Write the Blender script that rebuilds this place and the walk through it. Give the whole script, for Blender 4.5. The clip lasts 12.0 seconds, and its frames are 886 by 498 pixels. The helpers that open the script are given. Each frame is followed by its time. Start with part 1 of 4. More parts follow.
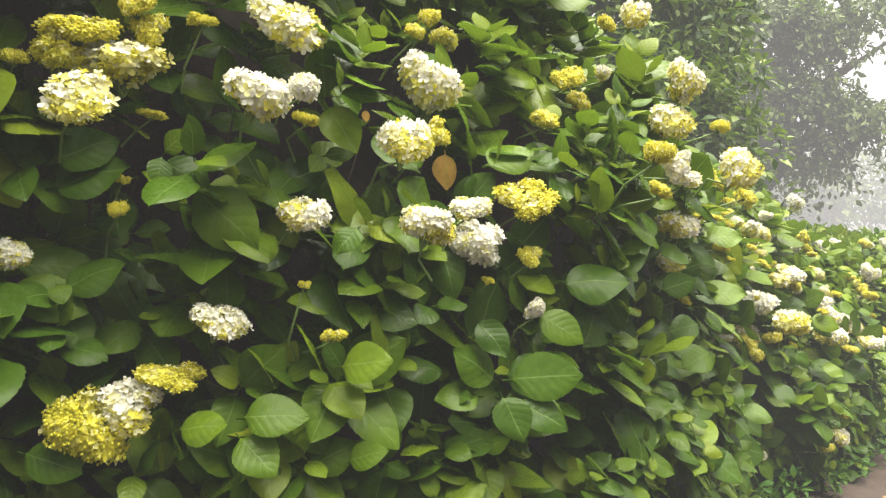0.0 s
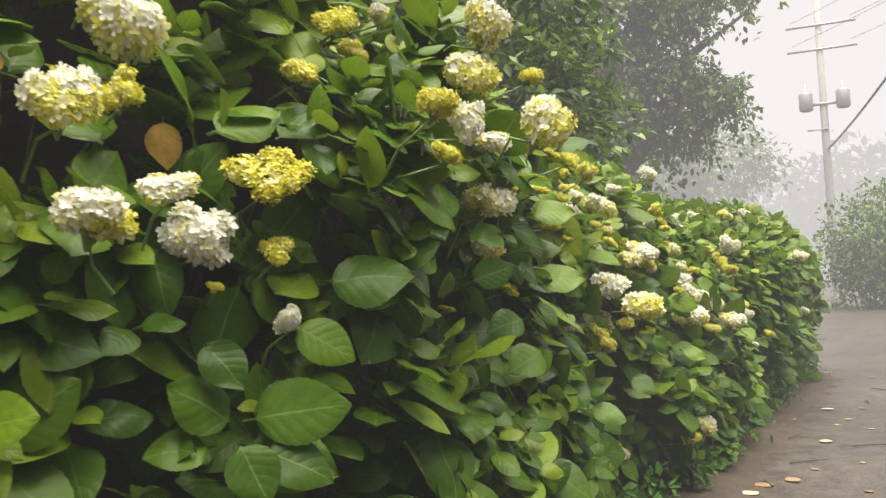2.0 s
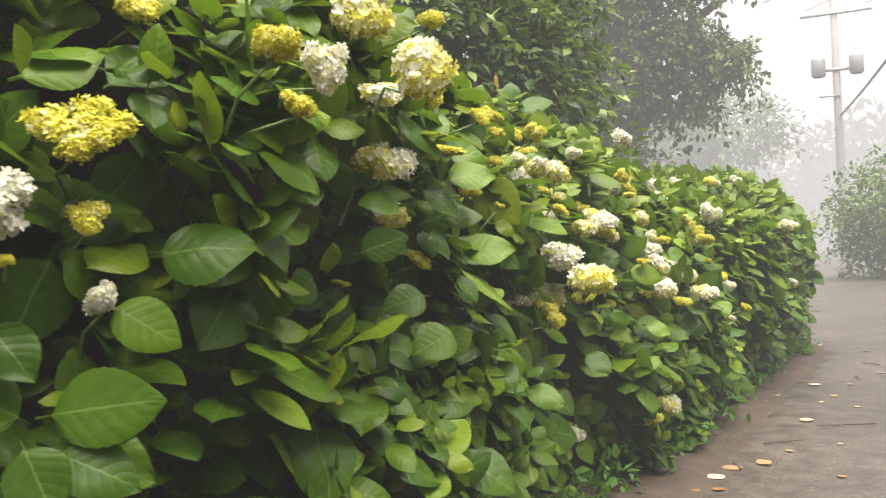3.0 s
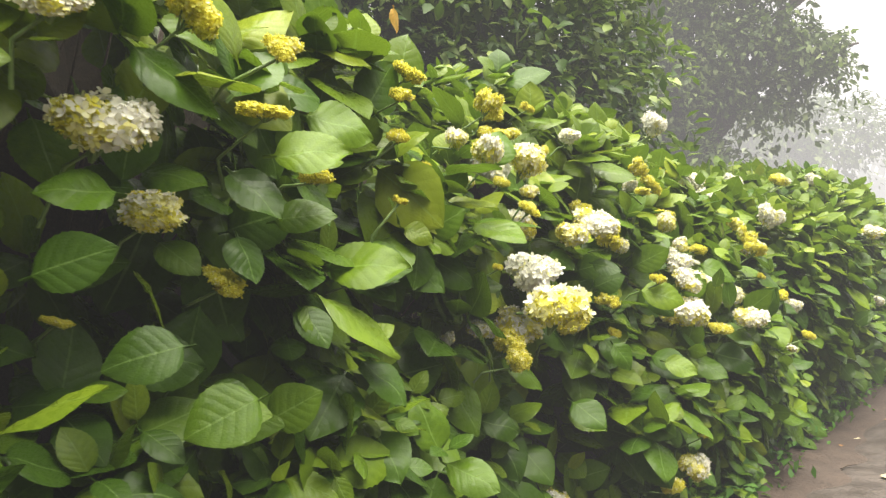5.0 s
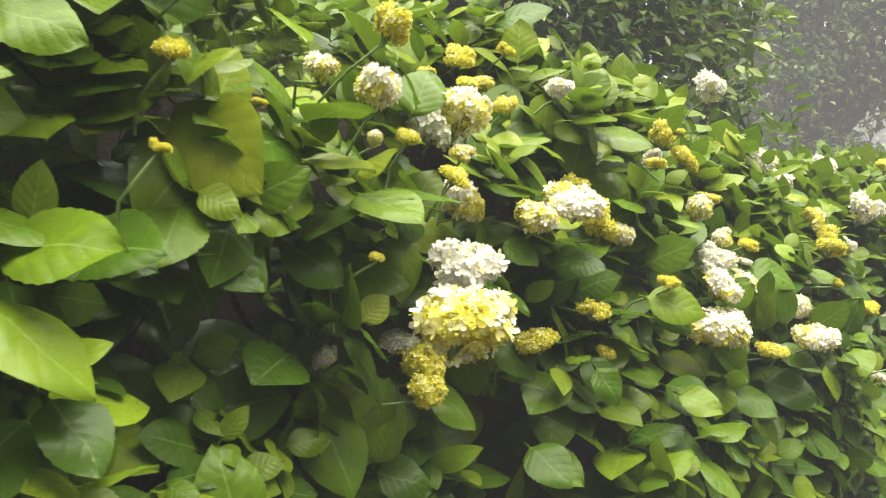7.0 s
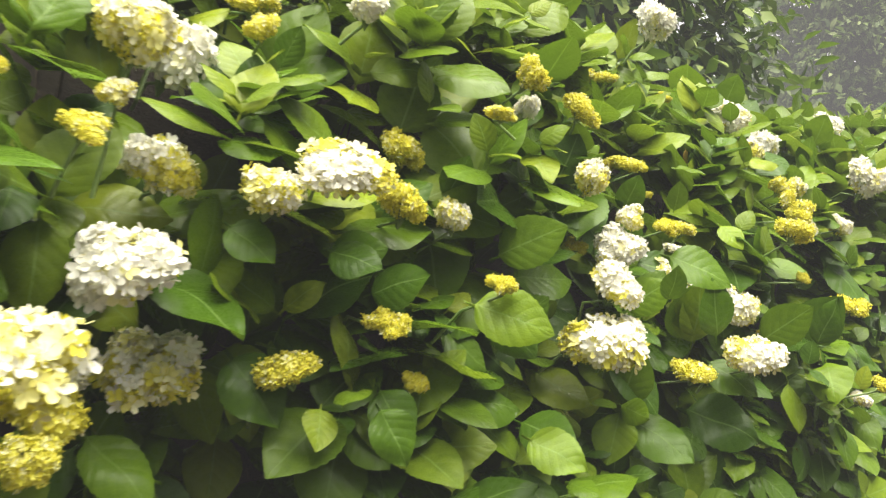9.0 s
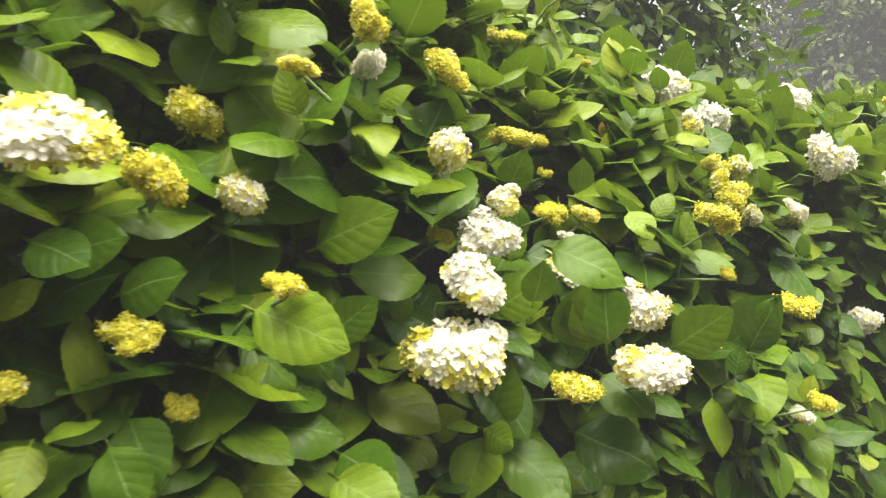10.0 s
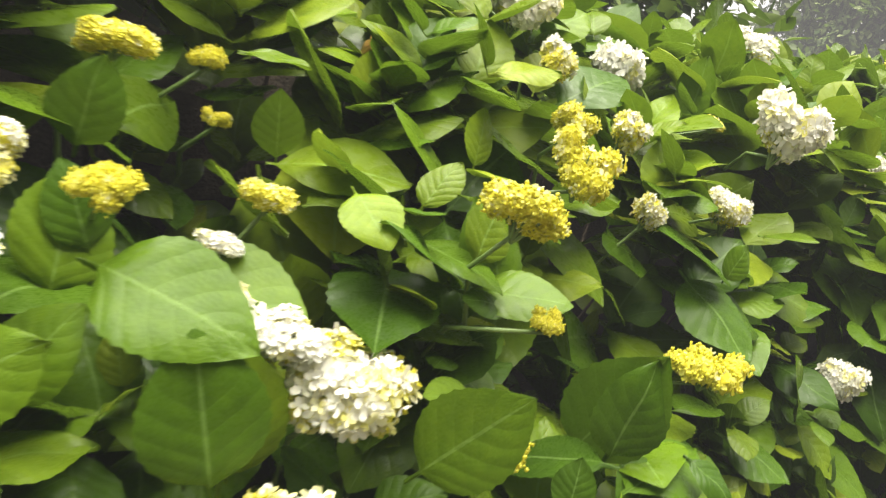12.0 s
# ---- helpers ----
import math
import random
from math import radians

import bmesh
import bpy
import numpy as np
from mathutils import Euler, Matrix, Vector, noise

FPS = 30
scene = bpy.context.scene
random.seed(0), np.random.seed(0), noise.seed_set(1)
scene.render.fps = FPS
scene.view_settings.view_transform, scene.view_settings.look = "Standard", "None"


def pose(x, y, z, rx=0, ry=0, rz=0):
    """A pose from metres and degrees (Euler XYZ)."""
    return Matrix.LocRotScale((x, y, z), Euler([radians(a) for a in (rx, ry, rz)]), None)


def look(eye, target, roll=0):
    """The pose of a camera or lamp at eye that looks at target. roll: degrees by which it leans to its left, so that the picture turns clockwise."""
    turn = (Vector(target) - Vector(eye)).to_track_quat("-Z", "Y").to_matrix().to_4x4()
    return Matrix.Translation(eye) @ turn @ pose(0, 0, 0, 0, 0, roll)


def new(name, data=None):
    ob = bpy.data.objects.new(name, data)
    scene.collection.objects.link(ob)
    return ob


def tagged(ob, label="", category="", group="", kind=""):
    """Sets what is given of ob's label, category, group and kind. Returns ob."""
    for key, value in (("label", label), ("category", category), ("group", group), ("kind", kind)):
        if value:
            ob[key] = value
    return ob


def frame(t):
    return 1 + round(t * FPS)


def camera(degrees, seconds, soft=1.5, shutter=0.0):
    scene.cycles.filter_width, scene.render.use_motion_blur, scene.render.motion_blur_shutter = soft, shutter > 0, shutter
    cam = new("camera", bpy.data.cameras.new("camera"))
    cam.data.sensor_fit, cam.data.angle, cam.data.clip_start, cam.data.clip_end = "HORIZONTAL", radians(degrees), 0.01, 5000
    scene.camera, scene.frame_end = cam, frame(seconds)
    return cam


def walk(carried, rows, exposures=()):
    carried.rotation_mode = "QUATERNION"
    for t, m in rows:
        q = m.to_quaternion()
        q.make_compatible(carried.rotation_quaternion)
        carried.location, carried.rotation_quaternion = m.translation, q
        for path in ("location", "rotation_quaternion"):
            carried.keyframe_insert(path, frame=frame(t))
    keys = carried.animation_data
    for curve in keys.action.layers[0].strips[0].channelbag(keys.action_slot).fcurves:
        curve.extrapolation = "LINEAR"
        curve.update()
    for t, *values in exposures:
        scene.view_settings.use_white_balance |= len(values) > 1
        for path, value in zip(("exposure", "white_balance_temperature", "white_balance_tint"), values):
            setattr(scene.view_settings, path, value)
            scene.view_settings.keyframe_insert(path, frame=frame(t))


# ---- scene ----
cam = camera(51.2, 12.0, soft=1.3, shutter=0.3)
PATH = [
    (0, (0.035, 0.028, 1.315), (0.02, 2.026, 1.417), 1.1),
    (0.5, (0.012, 0.268, 1.322), (0.004, 2.264, 1.441), 0.6),
    (1, (0.024, 0.475, 1.336), (0.038, 2.47, 1.467), -2.0),
    (1.5, (0.252, 0.601, 1.335), (0.427, 2.589, 1.459), -2.5),
    (2, (0.441, 0.773, 1.33), (0.676, 2.757, 1.421), -3.0),
    (2.5, (0.582, 0.971, 1.332), (0.84, 2.954, 1.363), -3.9),
    (3, (0.841, 1.081, 1.333), (1.048, 3.07, 1.352), -2.6),
    (3.2, (0.943, 1.157, 1.353), (1.119, 3.15, 1.362), -2.0),
    (4.8, (1.511, 2.069, 1.339), (1.548, 4.068, 1.376), -2.2),
    (5, (1.537, 2.191, 1.352), (1.556, 4.191, 1.386), -2.0),
    (5.5, (1.704, 2.409, 1.351), (1.662, 4.409, 1.372), -1.0),
    (6, (1.897, 2.643, 1.332), (1.792, 4.64, 1.351), -0.7),
    (6.5, (1.962, 2.907, 1.34), (1.8, 4.901, 1.36), -0.7),
    (7, (2.125, 3.163, 1.339), (1.887, 5.149, 1.356), -0.0),
    (7.2, (2.179, 3.255, 1.338), (1.919, 5.238, 1.35), -0.1),
    (8.8, (2.699, 3.967, 1.404), (2.324, 5.93, 1.335), 1.2),
    (9, (2.722, 4.115, 1.398), (2.352, 6.079, 1.336), 0.7),
    (9.5, (2.85, 4.372, 1.411), (2.497, 6.339, 1.34), 0.6),
    (10, (3.051, 4.636, 1.404), (2.649, 6.592, 1.304), 1.1),
    (10.5, (3.104, 4.963, 1.408), (2.7, 6.92, 1.308), 1.6),
    (11, (3.213, 5.313, 1.378), (2.841, 7.276, 1.277), 1.7),
    (11.5, (3.364, 5.59, 1.379), (2.915, 7.537, 1.278), 2.3),
    (12, (3.418, 5.936, 1.386), (2.996, 7.888, 1.282), 2.5),
]
walk(cam, [(t, look(eye, target, roll)) for t, eye, target, roll in PATH], [(0, 0.05), (0.6, 0.0), (1.5, -0.46), (2.5, -0.38), (3.0, -0.24), (5, 0.02), (9, 0.03), (11, 0.0), (12, 0.06)])

# ---- daylight: thick morning fog that glows evenly itself, in place of scattered daylight ----
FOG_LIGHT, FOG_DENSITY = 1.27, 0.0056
world = bpy.data.worlds.new("foggy_sky")
scene.world = world
world.use_nodes = True
wt = world.node_tree
wt.nodes.clear()
w_out = wt.nodes.new("ShaderNodeOutputWorld")
sky = wt.nodes.new("ShaderNodeTexSky")
sky.sky_type, sky.sun_disc, sky.sun_elevation, sky.sun_rotation = "NISHITA", False, radians(48), radians(200)
w_bg = wt.nodes.new("ShaderNodeBackground")
w_bg.inputs["Strength"].default_value = 0.1
wt.links.new(sky.outputs[0], w_bg.inputs["Color"])
wt.links.new(w_bg.outputs[0], w_out.inputs["Surface"])
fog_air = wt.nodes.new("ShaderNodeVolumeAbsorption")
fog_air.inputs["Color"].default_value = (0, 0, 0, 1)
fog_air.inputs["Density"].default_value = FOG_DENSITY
# emission in the fog stands in for daylight scattered by it
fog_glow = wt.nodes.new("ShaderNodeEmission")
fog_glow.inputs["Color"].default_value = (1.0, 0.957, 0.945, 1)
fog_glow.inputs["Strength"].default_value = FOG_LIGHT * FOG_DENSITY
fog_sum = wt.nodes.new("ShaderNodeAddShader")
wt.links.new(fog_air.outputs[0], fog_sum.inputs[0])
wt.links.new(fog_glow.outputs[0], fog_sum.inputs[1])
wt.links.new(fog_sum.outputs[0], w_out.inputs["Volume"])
# lamp added overhead to brighten the hedge, standing in for a bright overcast zenith
sky_fill = bpy.data.lights.new("overhead_fill_lamp", "AREA")
sky_fill.shape, sky_fill.size, sky_fill.energy, sky_fill.color = "DISK", 190.0, 3500000.0, (1.0, 0.962, 0.83)
new("overhead_fill_lamp", sky_fill).matrix_world = look((24, 2, 150), (10, 12, 0))


# ---- materials ----
class Nodes:
    """A small wrapper to write node materials briefly."""

    def __init__(self, name):
        self.mat = bpy.data.materials.new(name)
        self.mat.use_nodes = True
        self.tree = self.mat.node_tree
        self.tree.nodes.clear()
        self.out = self.tree.nodes.new("ShaderNodeOutputMaterial")

    def add(self, kind, **values):
        node = self.tree.nodes.new(kind)
        for key, value in values.items():
            if key == "operation":
                node.operation = value
            elif key == "blend":
                node.blend_type = value
            else:
                node.inputs[key.replace("_", " ")].default_value = value
        return node

    def link(self, a, b):
        self.tree.links.new(a, b)

    def math(self, operation, a, b=0.0):
        node = self.add("ShaderNodeMath", operation=operation)
        for socket, value in zip(node.inputs, (a, b)):
            if isinstance(value, (int, float)):
                socket.default_value = value
            else:
                self.link(value, socket)
        return node.outputs[0]

    def ramp(self, value, stops):
        node = self.add("ShaderNodeValToRGB")
        while len(node.color_ramp.elements) < len(stops):
            node.color_ramp.elements.new(0.5)
        for element, (place, colour) in zip(node.color_ramp.elements, stops):
            element.position, element.color = place, (*colour, 1)
        self.link(value, node.inputs[0])
        return node.outputs[0]

    def mix(self, factor, a, b, blend="MIX"):
        node = self.tree.nodes.new("ShaderNodeMix")
        node.data_type, node.blend_type = "RGBA", blend
        for socket, value in ((node.inputs[0], factor), (node.inputs[6], a), (node.inputs[7], b)):
            if isinstance(value, (int, float)):
                socket.default_value = value
            elif isinstance(value, tuple):
                socket.default_value = (*value, 1)
            else:
                self.link(value, socket)
        return node.outputs[2]

    def noise(self, scale, detail=3.0, space="Object", rough=0.55):
        coord = self.tree.nodes.new("ShaderNodeTexCoord")
        node = self.add("ShaderNodeTexNoise", Scale=scale, Detail=detail, Roughness=rough)
        self.link(coord.outputs[space], node.inputs["Vector"])
        return node.outputs["Fac"]

    def bump(self, height, strength, distance):
        node = self.add("ShaderNodeBump", Strength=strength, Distance=distance)
        self.link(height, node.inputs["Height"])
        return node.outputs[0]


def leaf_material(name, stops, rough=0.31, through_light=0.17, veins=True, by_object=True, spots=0.35):
    """A living leaf: colour varies leaf by leaf and across the blade, veins pucker it, some light passes."""
    n = Nodes(name)
    if by_object:
        chance = n.tree.nodes.new("ShaderNodeObjectInfo").outputs["Random"]
    else:
        chance = n.tree.nodes.new("ShaderNodeNewGeometry").outputs["Random Per Island"]
    colour = n.ramp(chance, stops)
    blotch = n.noise(9.0, 4.0)
    colour = n.mix(spots, colour, n.ramp(blotch, [(0.3, (0.32, 0.42, 0.3)), (0.7, (1.3, 1.22, 0.9))]), "MULTIPLY")
    bsdf = n.add("ShaderNodeBsdfPrincipled", Roughness=rough, Specular_IOR_Level=0.14)
    if veins:
        uv = n.tree.nodes.new("ShaderNodeTexCoord")
        split = n.tree.nodes.new("ShaderNodeSeparateXYZ")
        n.link(uv.outputs["UV"], split.inputs[0])
        across = n.math("ABSOLUTE", n.math("SUBTRACT", split.outputs[0], 0.5))
        along = split.outputs[1]
        phase = n.math("SUBTRACT", along, n.math("MULTIPLY", across, 0.55))
        wave = n.math("ABSOLUTE", n.math("SINE", n.math("MULTIPLY", phase, 20.0)))
        side = n.math("LESS_THAN", wave, 0.10)
        rib = n.math("LESS_THAN", across, 0.018)
        pale = n.math("MAXIMUM", n.math("MULTIPLY", side, 0.05), n.math("MULTIPLY", rib, 0.32))
        colour = n.mix(pale, colour, (0.22, 0.34, 0.09))
        fine = n.add("ShaderNodeTexVoronoi", Scale=26.0)
        n.link(uv.outputs["UV"], fine.inputs["Vector"])
        height = n.math("ADD", n.math("MULTIPLY", wave, 0.7), n.math("MULTIPLY", fine.outputs["Distance"], 0.35))
        height = n.math("SUBTRACT", height, n.math("MULTIPLY", rib, 0.5))
        drops = n.add("ShaderNodeTexVoronoi", Scale=17.0)
        n.link(uv.outputs["UV"], drops.inputs["Vector"])
        sown = n.math("GREATER_THAN", n.noise(14.0, 1.0), 0.56)
        bead = n.math("MULTIPLY", n.math("LESS_THAN", drops.outputs["Distance"], 0.13), sown)
        height = n.math("ADD", height, n.math("MULTIPLY", bead, 0.9))
        wet = n.noise(60.0, 2.0)
        n.link(n.ramp(wet, [(0.42, (rough + 0.12,) * 3), (0.62, (rough - 0.12,) * 3)]), bsdf.inputs["Roughness"])
        n.link(n.bump(height, 0.36, 0.0024), bsdf.inputs["Normal"])
    n.link(colour, bsdf.inputs["Base Color"])
    glow = n.add("ShaderNodeBsdfTranslucent")
    n.link(n.mix(0.5, colour, (0.3, 0.5, 0.03)), glow.inputs["Color"])
    both = n.add("ShaderNodeMixShader", Fac=through_light)
    n.link(bsdf.outputs[0], both.inputs[1])
    n.link(glow.outputs[0], both.inputs[2])
    n.link(both.outputs[0], n.out.inputs["Surface"])
    return n.mat


def plain_material(name, stops, scale, rough=0.7, relief=0.3, fine=8.0, metal=0.0, space="Object", depth=0.01):
    """A surface with two scales of colour noise and a fine relief."""
    n = Nodes(name)
    broad, grain = n.noise(scale, 4.0, space), n.noise(scale * fine, 5.0, space)
    value = n.math("ADD", n.math("MULTIPLY", broad, 0.6), n.math("MULTIPLY", grain, 0.4))
    bsdf = n.add("ShaderNodeBsdfPrincipled", Roughness=rough, Metallic=metal)
    n.link(n.ramp(value, stops), bsdf.inputs["Base Color"])
    n.link(n.bump(grain, relief, depth), bsdf.inputs["Normal"])
    n.link(bsdf.outputs[0], n.out.inputs["Surface"])
    return n.mat


def petal_material(name, stops, through_light=0.35):
    n = Nodes(name)
    chance = n.tree.nodes.new("ShaderNodeNewGeometry").outputs["Random Per Island"]
    colour = n.ramp(chance, stops)
    bsdf = n.add("ShaderNodeBsdfPrincipled", Roughness=0.55)
    glow = n.add("ShaderNodeBsdfTranslucent")
    both = n.add("ShaderNodeMixShader", Fac=through_light)
    n.link(colour, bsdf.inputs["Base Color"])
    n.link(colour, glow.inputs["Color"])
    n.link(n.bump(n.noise(130.0, 2.0), 0.3, 0.002), bsdf.inputs["Normal"])
    n.link(bsdf.outputs[0], both.inputs[1])
    n.link(glow.outputs[0], both.inputs[2])
    n.link(both.outputs[0], n.out.inputs["Surface"])
    return n.mat


GREENS = [(0.0, (0.035, 0.075, 0.006)), (0.4, (0.056, 0.112, 0.007)), (0.8, (0.093, 0.160, 0.008)), (1.0, (0.167, 0.242, 0.012))]
YOUNG_GREENS = [(0.0, (0.070, 0.122, 0.007)), (0.6, (0.120, 0.174, 0.010)), (1.0, (0.200, 0.250, 0.016))]
LEAF = leaf_material("hydrangea_leaf", GREENS)
LEAF_MASS = leaf_material("hydrangea_leaf_mass", GREENS, by_object=False)
YOUNG_LEAF = leaf_material("young_hydrangea_leaf", YOUNG_GREENS)
YOUNG_MASS = leaf_material("young_hydrangea_leaf_mass", YOUNG_GREENS, by_object=False)
DEAD_LEAF = leaf_material("withered_leaf", [(0.0, (0.42, 0.22, 0.05)), (1.0, (0.5, 0.3, 0.07))], 0.6, 0.2)
FALLEN = leaf_material("fallen_leaf", [(0.0, (0.25, 0.12, 0.05)), (0.4, (0.45, 0.36, 0.24)), (1.0, (0.62, 0.54, 0.40))], 0.6, 0.1)
SHRUB_LEAF = leaf_material("shrub_leaf", [(0.0, (0.022, 0.044, 0.012)), (0.5, (0.058, 0.100, 0.026)), (1.0, (0.24, 0.30, 0.09))], 0.4, 0.2, False, False, 0.2)
TREE_LEAF = leaf_material("tree_leaf", [(0.0, (0.030, 0.050, 0.015)), (0.6, (0.085, 0.118, 0.042)), (1.0, (0.20, 0.24, 0.10))], 0.5, 0.2, False, False, 0.2)
WEED_LEAF = leaf_material("weed_leaf", [(0.0, (0.05, 0.13, 0.02)), (1.0, (0.10, 0.21, 0.04))], 0.5, 0.25, False, False, 0.2)
STEM = plain_material("green_stem", [(0.3, (0.10, 0.17, 0.04)), (0.7, (0.17, 0.25, 0.06))], 30, 0.5)
WOOD = plain_material("brown_twig", [(0.3, (0.035, 0.024, 0.016)), (0.7, (0.09, 0.062, 0.04))], 18, 0.85)
# dark brown that paints the shade in the gaps deep inside the hedge
CORE_SHADE = plain_material("core_shade", [(0.3, (0.028, 0.020, 0.012)), (0.7, (0.060, 0.044, 0.026))], 14, 0.95, 0.6, depth=0.03)
BARK = plain_material("tree_bark", [(0.3, (0.05, 0.04, 0.03)), (0.7, (0.12, 0.10, 0.08))], 6, 0.9, 0.6)
WHITE = petal_material("white_petal", [(0.0, (0.79, 0.77, 0.63)), (1.0, (0.83, 0.82, 0.78))], 0.3)
CREAM = petal_material("cream_petal", [(0.0, (0.68, 0.64, 0.17)), (0.5, (0.76, 0.73, 0.34)), (1.0, (0.81, 0.79, 0.56))], 0.35)
YELLOW = petal_material("yellow_petal", [(0.0, (0.68, 0.63, 0.04)), (0.6, (0.78, 0.73, 0.09)), (1.0, (0.82, 0.79, 0.25))], 0.4)
BUD = petal_material("yellow_bud", [(0.0, (0.60, 0.56, 0.03)), (0.6, (0.76, 0.71, 0.05)), (1.0, (0.83, 0.78, 0.12))], 0.4)
CONCRETE = plain_material("pole_concrete", [(0.3, (0.27, 0.265, 0.26)), (0.7, (0.34, 0.33, 0.325))], 3, 0.85, 0.2)
STEEL = plain_material("galvanised_steel", [(0.3, (0.26, 0.26, 0.265)), (0.7, (0.33, 0.33, 0.335))], 8, 0.55, 0.1, metal=0.3)
RUBBER = plain_material("cable_sheath", [(0.3, (0.05, 0.05, 0.05)), (0.7, (0.08, 0.08, 0.08))], 8, 0.7, 0.1)
CERAMIC = plain_material("insulator_ceramic", [(0.3, (0.35, 0.33, 0.32)), (0.7, (0.45, 0.43, 0.42))], 8, 0.35, 0.1)


def road_material():
    n = Nodes("wet_asphalt")
    broad, patch = n.noise(0.45, 4.0, "Object"), n.noise(5.0, 6.0, "Object")
    stone = n.noise(48.0, 4.0, "Object")
    colour = n.ramp(broad, [(0.35, (0.044, 0.033, 0.026)), (0.65, (0.068, 0.054, 0.046))])
    colour = n.mix(0.7, colour, n.ramp(patch, [(0.35, (0.62, 0.58, 0.55)), (0.65, (1.18, 1.16, 1.14))]), "MULTIPLY")
    colour = n.mix(0.6, colour, n.ramp(stone, [(0.38, (0.4, 0.37, 0.35)), (0.6, (1.5, 1.45, 1.42))]), "MULTIPLY")
    bsdf = n.add("ShaderNodeBsdfPrincipled")
    n.link(colour, bsdf.inputs["Base Color"])
    n.link(n.ramp(patch, [(0.4, (0.42,) * 3), (0.62, (0.60,) * 3)]), bsdf.inputs["Roughness"])
    n.link(n.bump(n.math("ADD", stone, n.math("MULTIPLY", patch, 0.8)), 0.55, 0.012), bsdf.inputs["Normal"])
    n.link(bsdf.outputs[0], n.out.inputs["Surface"])
    return n.mat


ROAD = road_material()
SOIL = plain_material("damp_soil", [(0.3, (0.030, 0.019, 0.013)), (0.7, (0.085, 0.056, 0.040))], 5, 0.85, 0.7, depth=0.03)


# ---- helpers for building ----
def part(name, bm, material, parent, label=""):
    """Links a bmesh as one mesh object under a thing or a part."""
    mesh = bpy.data.meshes.new(name)
    bm.to_mesh(mesh)
    bm.free()
    for face in mesh.polygons:
        face.use_smooth = True
    mesh.materials.append(material)
    ob = new(name, mesh)
    if parent:
        ob.parent = parent
        ob.matrix_parent_inverse = parent.matrix_world.inverted()
    return tagged(ob, label)


def mesh_of(name, points, faces, materials, slots=None, uvs=None):
    """A smooth mesh from arrays; uvs are given per point."""
    mesh = bpy.data.meshes.new(name)
    mesh.from_pydata(points.tolist() if hasattr(points, "tolist") else points, [], faces.tolist() if hasattr(faces, "tolist") else faces)
    for material in materials:
        mesh.materials.append(material)
    mesh.polygons.foreach_set("use_smooth", [True] * len(mesh.polygons))
    if slots is not None:
        mesh.polygons.foreach_set("material_index", list(slots))
    if uvs is not None:
        layer = mesh.uv_layers.new(name="UVMap")
        index = np.zeros(len(mesh.loops), dtype=np.int32)
        mesh.loops.foreach_get("vertex_index", index)
        layer.data.foreach_set("uv", np.asarray(uvs, dtype=np.float32)[index].ravel())
    mesh.update()
    return mesh


def under(parent, name, mesh, label="", kind=""):
    ob = new(name, mesh)
    ob.parent = parent
    ob.matrix_parent_inverse = Matrix.Translation(-Vector(parent.location))
    return tagged(ob, label, kind=kind)


def thing(name, place, label, category, group="", kind=""):
    ob = new(name)
    ob.location = place
    ob.empty_display_size = 0.1
    return tagged(ob, label, category, group, kind)


def unit(v):
    v = np.asarray(v, dtype=float)
    return v / (np.linalg.norm(v, axis=-1, keepdims=True) + 1e-9)


def tubes(lines, sides=6):
    """Points and faces of tapering tubes; each line is a list of (point, radius)."""
    points, faces = [], []
    for line in lines:
        ring_before = None
        for k, (p, r) in enumerate(line):
            p = np.asarray(p, dtype=float)
            a = np.asarray(line[max(k - 1, 0)][0], dtype=float)
            b = np.asarray(line[min(k + 1, len(line) - 1)][0], dtype=float)
            d = unit(b - a)
            u = unit(np.cross(d, (0.31, 0.87, 0.38)))
            v = np.cross(d, u)
            first = len(points)
            for j in range(sides):
                angle = 2 * math.pi * j / sides
                points.append(tuple(p + r * (math.cos(angle) * u + math.sin(angle) * v)))
            if ring_before is not None:
                for j in range(sides):
                    j2 = (j + 1) % sides
                    faces.append((ring_before + j, ring_before + j2, first + j2, first + j))
            ring_before = first
        faces.append(tuple(range(ring_before, ring_before + sides)))
    return points, faces


rng = np.random.default_rng(7)


